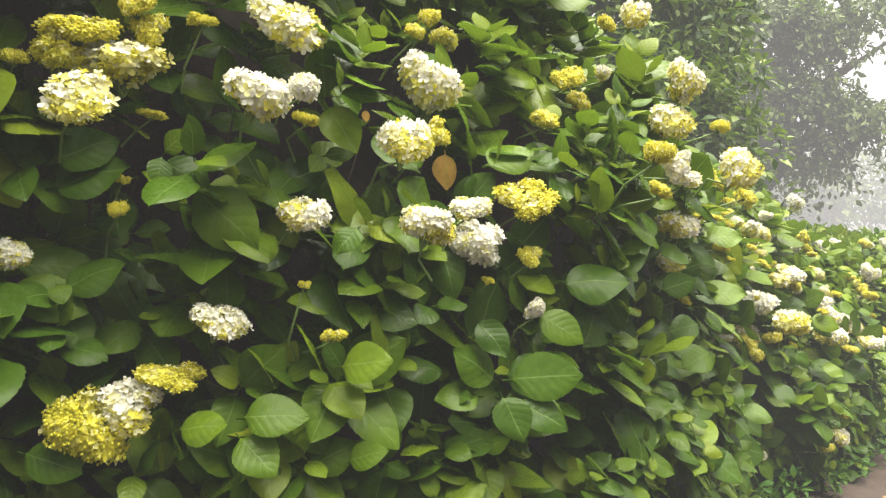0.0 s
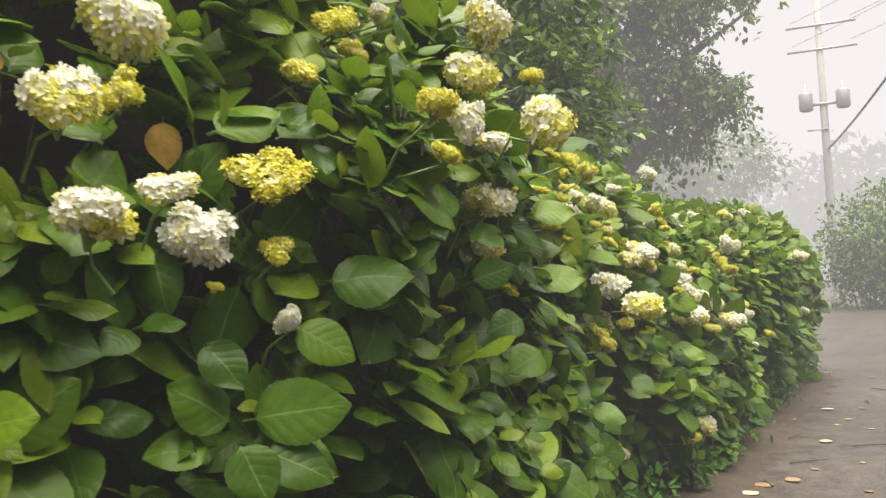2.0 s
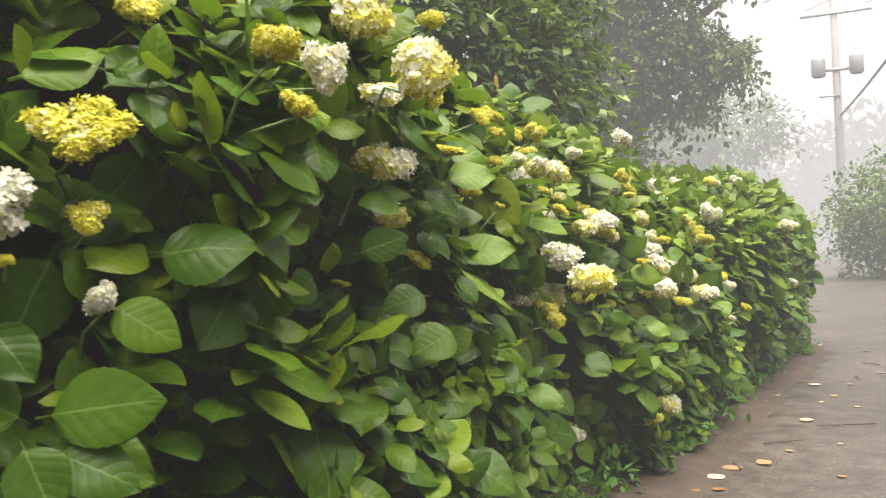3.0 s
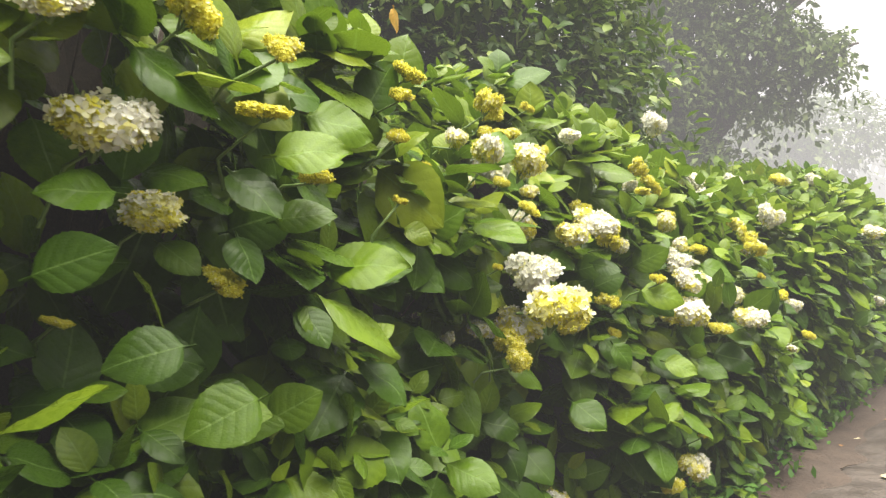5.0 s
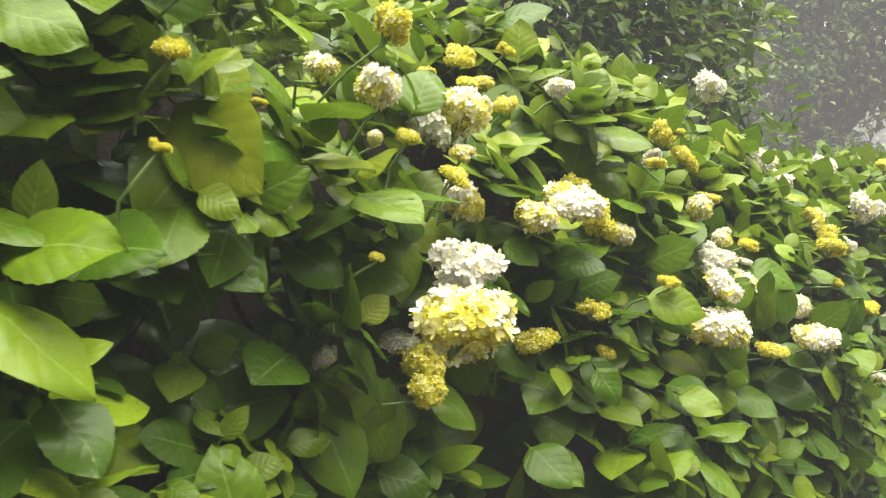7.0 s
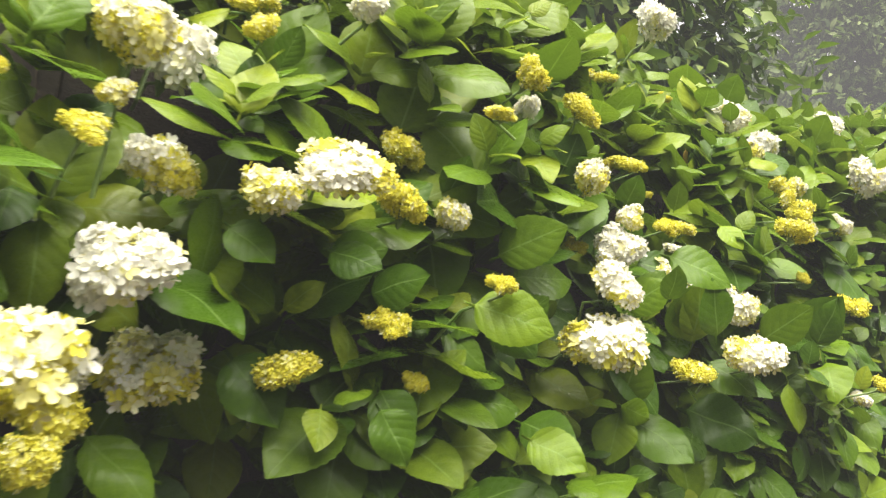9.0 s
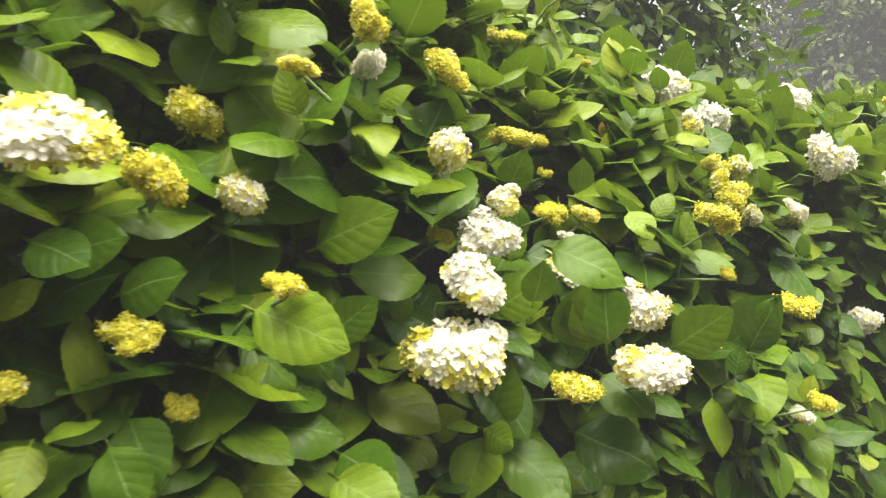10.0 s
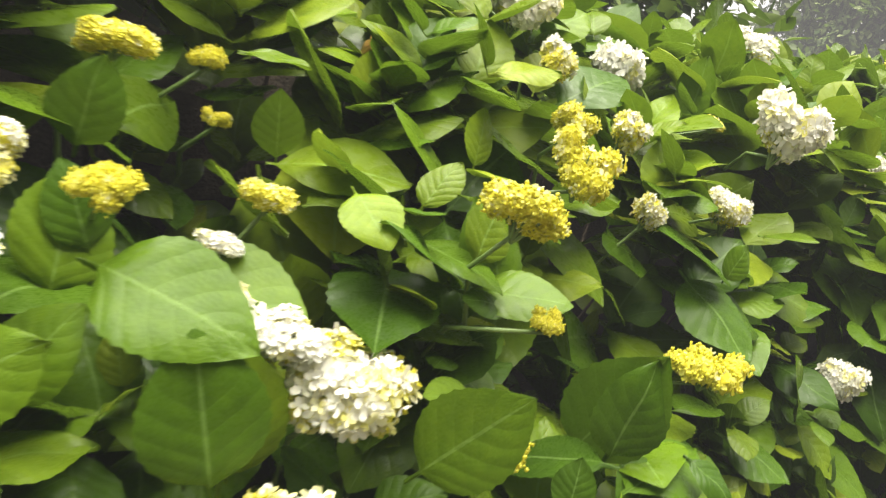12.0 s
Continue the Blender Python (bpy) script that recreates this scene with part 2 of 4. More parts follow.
# ---- leaves ----
def leaf_shape(seed, rows, serrated, broad=0.62):
    """An ovate leaf 1 long from its stalk at the origin along +y, face to +z: toothed edge, folded rib, drooping tip."""
    r = np.random.default_rng(seed)
    fold, droop, twist, wave = r.uniform(0.06, 0.26), r.uniform(0.1, 0.62), r.uniform(-0.35, 0.35), r.uniform(0.005, 0.03)
    cols = np.array([-1, -0.55, 0, 0.55, 1.0])
    t = np.linspace(0, 1, rows + 1)
    if not serrated:
        t = 0.5 - 0.5 * np.cos(math.pi * (0.1 + 0.9 * t))
        t = (t - t[0]) / (1 - t[0])
    stalk = 0.13
    body = np.clip((t - stalk) / (1 - stalk), 0, 1)
    half = body ** 0.58 * (1 - body) ** 0.80 * (1 - 0.28 * body ** 5)
    half = 0.5 * broad * half / half.max()
    half = np.where(t <= stalk, 0.013, np.maximum(half, 0.006))
    points, uvs = [], []
    for k, y in enumerate(t):
        for c in cols:
            w = half[k] * c
            if serrated and abs(c) == 1 and 1 < k < rows:
                w *= 1.022 if k % 2 else 0.978
            z = fold * abs(c) ** 1.4 * half[k] * 1.6 - droop * y * y * 0.5 + wave * math.sin(9 * y + c * 3 + seed)
            z -= 0.11 * abs(c) ** 3 * (1 if c > 0 else 0.6) * math.sin(math.pi * y)
            z += twist * w * y
            points.append((w, y * (1 - 0.13 * droop * y), z))
            uvs.append((0.5 + 0.5 * c, max(y - stalk, 0) / (1 - stalk)))
    faces = []
    for k in range(rows):
        for j in range(4):
            a = k * 5 + j
            faces.append((a, a + 1, a + 6, a + 5))
    return np.array(points), np.array(faces), np.array(uvs)


FINE = [leaf_shape(s, 24, True, b) for s, b in zip(range(10), (0.60, 0.66, 0.56, 0.70, 0.62, 0.58, 0.72, 0.64, 0.54, 0.67))]
COARSE = [leaf_shape(20 + s, 9, False, b) for s, b in zip(range(6), (0.62, 0.68, 0.58, 0.72, 0.64, 0.70))]
FINE_MESHES = [mesh_of("leaf", p, f, [LEAF], uvs=u) for p, f, u in FINE]
YOUNG_MESHES = [mesh_of("leaf", p, f, [YOUNG_LEAF], uvs=u) for p, f, u in FINE]


def small_leaf(seed):
    """A small folded leaf of six triangles, 1 long."""
    r = np.random.default_rng(seed)
    w, d, z = r.uniform(0.22, 0.30), r.uniform(0.02, 0.2), r.uniform(0.03, 0.1)
    p = np.array([(0, 0, 0), (-w, 0.4, z), (0, 0.45, 0), (w, 0.4, z), (-w * 0.6, 0.75, z * 0.5 - d * 0.4), (w * 0.6, 0.75, z * 0.5 - d * 0.4), (0, 1, -d)])
    f = np.array([(0, 2, 1), (0, 3, 2), (1, 2, 4), (2, 3, 5), (2, 6, 4), (2, 5, 6)])
    return p, f, p[:, :2] + 0.5


SMALL = [small_leaf(s) for s in range(5)]


def basis(axis, face):
    """Rotation matrices with y along axis and z near face, for arrays of vectors."""
    y = unit(axis)
    x = unit(np.cross(y, face))
    z = np.cross(x, y)
    return np.stack((x, y, z), axis=-1)


def scatter(shapes, places, turns, sizes, which):
    """One joined array of many leaves."""
    points, faces, uvs, start = [], [], [], 0
    for k, (p, f, u) in enumerate(shapes):
        chosen = np.nonzero(which == k)[0]
        if not len(chosen):
            continue
        q = np.einsum("nij,pj->npi", turns[chosen], p) * sizes[chosen][:, None, None] + places[chosen][:, None, :]
        points.append(q.reshape(-1, 3))
        faces.append((f[None] + (start + np.arange(len(chosen)) * len(p))[:, None, None]).reshape(-1, f.shape[1]))
        uvs.append(np.tile(u, (len(chosen), 1)))
        start += len(chosen) * len(p)
    return np.concatenate(points), np.concatenate(faces), np.concatenate(uvs)


def leafy_mass(name, parent, material, centres, radii, count, size, label, seed, hollow=0.55, kind="stuff", spray=0, hang=0.5):
    """Small leaves filling lumpy crowns, thickest near the outside, with an uneven outline and gaps; with spray they
    grow that many together along short drooping twigs."""
    r = np.random.default_rng(seed)
    weights = np.array([a * b + b * c + a * c for a, b, c in radii])
    seats = count // spray if spray else count
    pick = r.choice(len(centres), size=seats, p=weights / weights.sum())
    d = unit(r.normal(size=(seats, 3)))
    lump = 1 + 0.16 * np.sin(d[:, 0] * 7 + pick) * np.sin(d[:, 1] * 6 + 2 * pick) + 0.12 * np.sin(d[:, 2] * 11 + pick)
    depth = hollow + (1 - hollow) * r.random(seats) ** 0.5 + r.normal(size=seats) * 0.04
    p = np.array(centres)[pick] + d * np.array(radii)[pick] * (lump * depth)[:, None]
    if spray:
        twig = unit(d * (1, 1, 0.3) + r.normal(size=(seats, 3)) * 0.45 + (0, 0, -0.1))
        long = size * r.uniform(2.2, 5.5, seats)
        own = np.repeat(np.arange(seats), spray)
        along = r.random(len(own))
        p = p[own] + twig[own] * (along * long[own])[:, None] + r.normal(size=(len(own), 3)) * size * 0.42
        p[:, 2] -= along ** 2 * long[own] * hang
        d, count = d[own], len(own)
    axis = unit(d * 0.6 + r.normal(size=(count, 3)) * 0.6 + (0, 0, -0.35))
    turn = basis(axis, unit(d * 0.5 + (0, 0, 0.8) + r.normal(size=(count, 3)) * 0.35))
    keep = p[:, 2] > 0.02
    pts, fcs, uvs = scatter(SMALL, p[keep], turn[keep], (size * r.uniform(0.6, 1.25, count))[keep], r.integers(0, len(SMALL), count)[keep])
    return under(parent, name, mesh_of(name, pts, fcs, [material], uvs=uvs), label, kind)


# ---- ground ----
def ground_sheet():
    xs = np.concatenate(([-600, -200, -60, -20], np.arange(-8, 26.1, 0.4), [40, 80, 200, 600]))
    ys = np.concatenate(([-600, -200, -60, -20], np.arange(-6, 40.1, 0.4), [60, 100, 250, 700]))
    points = [(x, y, 0.012 * math.sin(x * 1.3 + 0.6 * y) * math.sin(y * 0.9) if abs(x) < 30 and abs(y) < 45 else 0.0) for y in ys for x in xs]
    w = len(xs)
    faces = [(j * w + i, j * w + i + 1, (j + 1) * w + i + 1, (j + 1) * w + i) for j in range(len(ys) - 1) for i in range(w - 1)]
    ob = new("road", mesh_of("road", points, faces, [ROAD]))
    return tagged(ob, "wet brownish worn asphalt lane beside the hedge", "road", kind="structure")


ground_sheet()

# ---- the row of hydrangeas: its front line, height and section ----
FRONT = [(-3.6, -0.6), (-2.6, 0.6), (-1.6, 1.6), (-0.75, 2.3), (-0.1, 2.78), (0.4, 3.12), (0.85, 3.55), (1.15, 4.15), (1.55, 4.95),
         (1.98, 5.62), (2.45, 6.12), (2.88, 6.6), (3.25, 7.1), (3.6, 7.7), (4.0, 8.4), (4.8, 9.6), (5.6, 10.6), (6.25, 11.6), (6.5, 12.6), (6.1, 13.6)]
TOP = [(-1, 3.0), (2.3, 3.0), (3.3, 2.95), (3.9, 2.7), (4.5, 2.42), (5.4, 2.26), (6.5, 2.2), (7.4, 2.08), (8.2, 1.88), (9.2, 1.88), (10.2, 2.08), (11.5, 2.16), (14, 2.0)]


def smooth_line(corners, step):
    q = np.array(corners, dtype=float)
    q = np.vstack((2 * q[0] - q[1], q, 2 * q[-1] - q[-2]))
    out = []
    for a, b, c, d in zip(q, q[1:], q[2:], q[3:]):
        for t in np.linspace(0, 1, 12, endpoint=False):
            out.append(0.5 * (2 * b + (c - a) * t + (2 * a - 5 * b + 4 * c - d) * t * t + (3 * b - a - 3 * c + d) * t ** 3))
    out = np.array(out + [q[-2]])
    run = np.concatenate(([0], np.cumsum(np.linalg.norm(np.diff(out, axis=0), axis=1))))
    s = np.arange(0, run[-1], step)
    return np.stack((np.interp(s, run, out[:, 0]), np.interp(s, run, out[:, 1])), axis=1), s


LINE, RUN = smooth_line(FRONT, 0.05)
AHEAD = unit(np.gradient(LINE, axis=0))
OUTWARD = np.stack((AHEAD[:, 1], -AHEAD[:, 0]), axis=1)
HEIGHT = np.interp(LINE[:, 1], [a for a, _ in TOP], [b for _, b in TOP])


def section(s, z, height):
    """How far the leaf face lies behind the front line at a height: undercut foot, upright face, rounded shoulder."""
    f = np.clip(z / height, 0, 1)
    return 0.22 * np.clip(1 - z / 0.95, 0, 1) ** 1.5 + 0.75 * np.clip((f - 0.66) / 0.34, 0, 1) ** 2 - 0.04 * np.sin(s * 7.3 + z * 5.0)


def on_face(s, z, inset=0.0):
    """Place and outward direction on the face of the row at run s and height z."""
    i = np.clip((s / 0.05).astype(int), 0, len(RUN) - 1)
    h = HEIGHT[i]
    deep = section(s, z, h) + bulge(s, z)
    slope = (section(s, z + 0.04, h) + bulge(s, z + 0.04) - deep) / 0.04
    place = np.column_stack((LINE[i] - OUTWARD[i] * (deep + inset)[:, None], z))
    normal = unit(np.column_stack((OUTWARD[i], np.clip(slope, -0.5, 1.1))))
    return place, normal


def across_row(x, y):
    """Run along the row of the point of the front line nearest to a place."""
    return RUN[np.argmin((LINE[:, 0] - x) ** 2 + (LINE[:, 1] - y) ** 2)]


# ---- flower heads: kind, place, width, height ----
BLOOMS = []
BLOOMS += [  # stretch 1 of the row
    ("b", -1.15, 2.49, 1.94, 0.09, 0.05), ("c", -1.14, 2.49, 1.40, 0.10, 0.10), ("y", -1.05, 2.53, 1.96, 0.15, 0.13),
    ("y", -1.01, 2.53, 2.03, 0.22, 0.09), ("y", -0.92, 2.49, 0.94, 0.20, 0.19), ("c", -0.93, 2.37, 1.81, 0.17, 0.12),
    ("c", -0.82, 2.53, 1.00, 0.15, 0.12), ("b", -0.89, 2.59, 1.54, 0.07, 0.05), ("c", -0.90, 2.60, 1.95, 0.24, 0.16),
    ("y", -0.86, 2.58, 2.11, 0.10, 0.07), ("b", -0.90, 2.64, 1.63, 0.04, 0.03), ("y", -0.83, 2.61, 2.05, 0.10, 0.10),
    ("y", -0.72, 2.56, 1.08, 0.16, 0.08), ("b", -0.83, 2.66, 1.82, 0.09, 0.03),
]
BLOOMS += [  # stretch 2 of the row
    ("c", -0.60, 2.59, 1.23, 0.15, 0.11), ("b", -0.69, 2.66, 2.10, 0.09, 0.04), ("c", -0.37, 2.58, 1.54, 0.13, 0.12),
    ("b", -0.37, 2.61, 1.34, 0.04, 0.02), ("b", -0.28, 2.59, 1.20, 0.07, 0.04), ("c", -0.46, 2.70, 2.11, 0.22, 0.16),
    ("b", -0.39, 2.69, 1.82, 0.08, 0.04), ("c", -0.50, 2.55, 1.86, 0.19, 0.16), ("w", -0.37, 2.50, 1.88, 0.08, 0.10),
    ("c", -0.02, 2.67, 1.52, 0.15, 0.14), ("c", -0.11, 2.75, 1.77, 0.14, 0.15), ("c", 0.09, 2.80, 1.58, 0.12, 0.07),
    ("y", -0.02, 2.92, 1.82, 0.10, 0.10), ("c", -0.04, 3.10, 2.02, 0.19, 0.22),
]
BLOOMS += [  # stretch 3 of the row
    ("w", 0.12, 3.03, 1.49, 0.16, 0.16), ("b", 0.16, 3.01, 1.37, 0.04, 0.04), ("y", -0.10, 3.21, 2.23, 0.07, 0.06),
    ("y", -0.05, 3.29, 2.31, 0.08, 0.10), ("y", 0.30, 3.10, 1.45, 0.08, 0.07), ("w", 0.32, 3.10, 1.28, 0.06, 0.10),
    ("y", 0.29, 3.12, 1.65, 0.20, 0.12), ("y", 0.72, 3.04, 1.80, 0.10, 0.11), ("y", -0.00, 3.56, 2.30, 0.10, 0.11),
    ("y", 0.37, 3.36, 1.96, 0.11, 0.08), ("y", 0.75, 3.17, 1.69, 0.08, 0.07), ("w", 0.81, 3.22, 1.78, 0.09, 0.12),
    ("c", 1.03, 3.23, 1.78, 0.14, 0.17), ("y", 0.48, 3.55, 2.16, 0.14, 0.10),
]
BLOOMS += [  # stretch 4 of the row
    ("y", 0.62, 3.52, 2.37, 0.07, 0.10), ("c", 0.61, 3.55, 2.18, 0.06, 0.08), ("y", 0.53, 3.64, 2.08, 0.10, 0.08),
    ("c", 0.74, 3.61, 2.43, 0.10, 0.14), ("c", 0.95, 3.63, 1.79, 0.12, 0.06), ("c", 0.91, 3.73, 2.04, 0.18, 0.16),
    ("c", 0.98, 3.78, 2.20, 0.14, 0.19), ("y", 1.11, 3.71, 2.02, 0.07, 0.07), ("b", 0.82, 3.94, 1.27, 0.06, 0.02),
    ("c", 0.96, 3.83, 1.63, 0.17, 0.14), ("y", 1.11, 3.91, 1.84, 0.12, 0.10), ("y", 1.27, 3.89, 1.76, 0.07, 0.05),
    ("c", 0.98, 4.02, 1.48, 0.12, 0.09), ("b", 1.08, 4.20, 1.33, 0.11, 0.04),
]
BLOOMS += [  # stretch 5 of the row
    ("b", 1.19, 4.15, 1.69, 0.14, 0.04), ("b", 1.28, 4.26, 1.56, 0.08, 0.04), ("b", 1.35, 4.69, 1.33, 0.10, 0.03),
    ("b", 1.45, 4.69, 1.53, 0.04, 0.02), ("b", 1.45, 4.74, 1.71, 0.07, 0.04), ("b", 1.46, 4.76, 1.83, 0.07, 0.04),
    ("b", 1.48, 4.97, 1.93, 0.11, 0.05), ("b", 1.52, 5.02, 1.66, 0.04, 0.02), ("c", 1.62, 5.14, 1.75, 0.07, 0.08),
    ("b", 1.74, 5.16, 1.34, 0.04, 0.03), ("c", 1.73, 5.24, 1.72, 0.09, 0.12), ("w", 1.57, 5.37, 1.09, 0.05, 0.08),
    ("c", 1.93, 5.18, 1.21, 0.20, 0.18), ("y", 1.74, 5.35, 1.90, 0.10, 0.12),
]
BLOOMS += [  # stretch 6 of the row
    ("y", 1.78, 5.37, 1.63, 0.06, 0.05), ("c", 1.67, 5.49, 1.64, 0.04, 0.06), ("y", 1.81, 5.41, 1.01, 0.10, 0.08),
    ("y", 1.80, 5.50, 1.06, 0.12, 0.13), ("y", 1.88, 5.47, 1.54, 0.08, 0.05), ("c", 1.89, 5.55, 1.61, 0.06, 0.06),
    ("w", 1.90, 5.56, 1.32, 0.18, 0.15), ("c", 1.71, 5.69, 1.10, 0.11, 0.07), ("c", 1.89, 5.61, 1.72, 0.14, 0.15),
    ("c", 1.87, 5.75, 1.50, 0.13, 0.15), ("y", 1.75, 5.83, 1.87, 0.06, 0.07), ("c", 1.86, 5.74, 1.10, 0.18, 0.15),
    ("c", 2.08, 5.79, 1.45, 0.12, 0.12), ("w", 1.77, 5.99, 1.76, 0.17, 0.19),
]
BLOOMS += [  # stretch 7 of the row
    ("y", 2.08, 5.87, 1.10, 0.13, 0.09), ("y", 1.98, 5.97, 1.80, 0.07, 0.07), ("c", 2.20, 5.88, 1.50, 0.18, 0.13),
    ("c", 2.02, 6.02, 0.35, 0.12, 0.09), ("y", 1.86, 6.21, 1.91, 0.12, 0.07), ("b", 2.25, 6.01, 1.18, 0.10, 0.05),
    ("y", 1.81, 6.28, 2.02, 0.11, 0.08), ("y", 2.27, 6.05, 1.44, 0.10, 0.12), ("b", 1.97, 6.25, 2.03, 0.07, 0.04),
    ("b", 2.29, 6.11, 1.04, 0.07, 0.05), ("w", 2.14, 6.22, 1.89, 0.09, 0.09), ("b", 2.48, 6.10, 1.26, 0.07, 0.06),
    ("c", 2.35, 6.22, 1.41, 0.08, 0.10), ("y", 2.20, 6.32, 1.57, 0.12, 0.11),
]
BLOOMS += [  # stretch 8 of the row
    ("y", 2.52, 6.14, 0.38, 0.10, 0.10), ("y", 2.46, 6.22, 1.64, 0.07, 0.04), ("c", 2.64, 6.23, 0.44, 0.12, 0.13),
    ("b", 2.70, 6.29, 0.56, 0.05, 0.03), ("y", 2.50, 6.50, 1.77, 0.09, 0.10), ("w", 2.48, 6.58, 1.70, 0.06, 0.09),
    ("c", 2.69, 6.49, 1.09, 0.19, 0.16), ("c", 2.73, 6.56, 1.23, 0.14, 0.12), ("c", 2.65, 6.62, 1.51, 0.09, 0.12),
    ("w", 2.76, 6.60, 1.12, 0.06, 0.07), ("b", 2.61, 6.74, 1.33, 0.06, 0.04), ("y", 2.62, 6.74, 1.71, 0.11, 0.08),
    ("w", 2.72, 6.71, 1.33, 0.13, 0.12), ("c", 2.76, 6.76, 1.41, 0.07, 0.07),
]
BLOOMS += [  # stretch 9 of the row
    ("y", 2.94, 6.75, 0.99, 0.12, 0.08), ("b", 2.86, 6.81, 1.39, 0.08, 0.04), ("c", 3.11, 6.79, 1.04, 0.16, 0.13),
    ("y", 2.74, 7.02, 1.58, 0.11, 0.06), ("y", 2.70, 7.05, 1.58, 0.06, 0.05), ("c", 2.91, 7.01, 1.23, 0.16, 0.12),
    ("w", 2.89, 7.03, 1.32, 0.06, 0.04), ("w", 3.01, 6.98, 1.21, 0.09, 0.07), ("y", 2.93, 7.09, 1.38, 0.07, 0.05),
    ("b", 2.79, 7.18, 1.58, 0.06, 0.04), ("b", 2.81, 7.17, 1.49, 0.04, 0.03), ("c", 3.06, 7.03, 1.15, 0.15, 0.12),
    ("y", 2.65, 7.45, 1.91, 0.11, 0.06), ("b", 3.23, 7.16, 1.05, 0.13, 0.05),
]
BLOOMS += [  # stretch 10 of the row
    ("y", 3.27, 7.15, 1.38, 0.12, 0.09), ("b", 3.30, 7.17, 1.23, 0.05, 0.04), ("w", 2.84, 7.56, 2.12, 0.14, 0.17),
    ("b", 2.88, 7.56, 1.85, 0.05, 0.03), ("b", 3.55, 7.19, 0.90, 0.08, 0.05), ("y", 3.32, 7.44, 1.45, 0.11, 0.11),
    ("y", 3.29, 7.57, 1.53, 0.08, 0.08), ("c", 3.54, 7.44, 0.81, 0.07, 0.06), ("b", 3.54, 7.62, 1.11, 0.14, 0.07),
    ("c", 3.23, 7.82, 1.68, 0.08, 0.10), ("w", 3.14, 7.90, 1.81, 0.16, 0.15), ("c", 3.38, 7.79, 1.53, 0.07, 0.09),
    ("c", 3.43, 7.79, 1.38, 0.07, 0.08), ("c", 3.58, 8.00, 1.40, 0.07, 0.07),
]
BLOOMS += [  # stretch 11 of the row
    ("c", 3.60, 8.07, 1.39, 0.10, 0.11), ("y", 3.56, 8.16, 1.59, 0.05, 0.04), ("w", 3.33, 8.31, 1.72, 0.13, 0.18),
    ("w", 3.90, 8.29, 0.99, 0.10, 0.12), ("w", 3.73, 8.20, 1.58, 0.15, 0.17), ("w", 3.71, 8.81, 1.88, 0.13, 0.10),
    ("w", 4.01, 8.68, 1.53, 0.09, 0.11), ("w", 4.20, 9.33, 1.62, 0.09, 0.13), ("c", 4.87, 9.18, 1.48, 0.15, 0.14),
    ("y", 4.30, 9.56, 1.93, 0.12, 0.10), ("w", 4.95, 9.29, 0.95, 0.08, 0.09), ("c", 4.41, 9.73, 1.94, 0.13, 0.10),
    ("c", 4.91, 10.01, 1.59, 0.12, 0.10), ("c", 4.83, 10.34, 1.60, 0.25, 0.15),
]
BLOOMS += [  # stretch 12 of the row
    ("w", 5.14, 10.91, 2.03, 0.15, 0.14),
]

# large leaves that stand out along the row: foot and tip of each
BIG_LEAVES = [
    (0.21, 3.00, 1.05, 0.47, 2.97, 1.09), (0.20, 3.00, 1.04, 0.06, 2.92, 1.16),
    (0.20, 2.94, 1.02, 0.28, 2.87, 0.88), (0.24, 2.97, 0.99, 0.43, 2.92, 0.93),
    (0.15, 2.98, 1.00, 0.01, 2.88, 1.02), (0.12, 3.00, 1.25, 0.23, 2.95, 1.13),
    (0.32, 3.13, 1.27, 0.49, 3.08, 1.18), (0.40, 3.19, 1.37, 0.65, 3.14, 1.39),
    (1.19, 4.09, 1.10, 1.04, 3.98, 1.04), (1.09, 3.91, 1.22, 0.95, 3.80, 1.21),
    (1.01, 3.79, 1.49, 0.90, 3.68, 1.52), (1.24, 4.53, 1.35, 1.48, 4.49, 1.37),
    (0.86, 3.70, 1.35, 1.02, 3.70, 1.41), (1.12, 4.13, 1.44, 1.18, 4.08, 1.33),
]
BIG_LEAVES += [
    (2.04, 5.82, 0.81, 2.18, 5.72, 0.72), (1.22, 4.35, 1.28, 1.30, 4.30, 1.19),
    (2.24, 5.95, 1.02, 2.33, 5.89, 0.92),
    (2.51, 6.25, 0.90, 2.67, 6.19, 0.85), (2.39, 6.13, 1.22, 2.60, 6.09, 1.17),
    (2.15, 5.87, 1.34, 2.28, 5.84, 1.31), (3.00, 6.80, 1.06, 3.00, 6.76, 1.25),
    (2.84, 6.80, 1.31, 3.06, 6.77, 1.26), (3.37, 7.38, 0.98, 3.47, 7.34, 1.15),
    (2.85, 6.54, 1.19, 2.88, 6.50, 1.29), (3.14, 7.05, 1.03, 3.30, 7.01, 1.16),
]

BIG_LEAVES += [
    (2.76, 6.97, 1.29, 2.99, 6.98, 1.22), (2.95, 6.94, 1.04, 2.96, 6.90, 1.22),
    (2.77, 6.76, 1.15, 2.86, 6.75, 1.27), (2.73, 6.95, 1.42, 2.79, 6.89, 1.53),
    (3.31, 7.42, 0.98, 3.47, 7.37, 1.16), (3.21, 7.17, 1.12, 3.16, 7.08, 1.14),
    (3.49, 7.85, 1.27, 3.64, 7.74, 1.12), (3.03, 7.13, 1.40, 3.11, 7.07, 1.33),
    (1.21, 4.66, 1.37, 1.46, 4.65, 1.36), (1.20, 4.52, 1.74, 1.41, 4.51, 1.72),
    (1.17, 4.21, 1.60, 1.37, 4.20, 1.62), (1.21, 4.35, 1.28, 1.30, 4.29, 1.18),
    (1.19, 4.89, 1.01, 1.38, 4.85, 0.94), (1.13, 4.31, 1.00, 1.27, 4.30, 1.08),
]
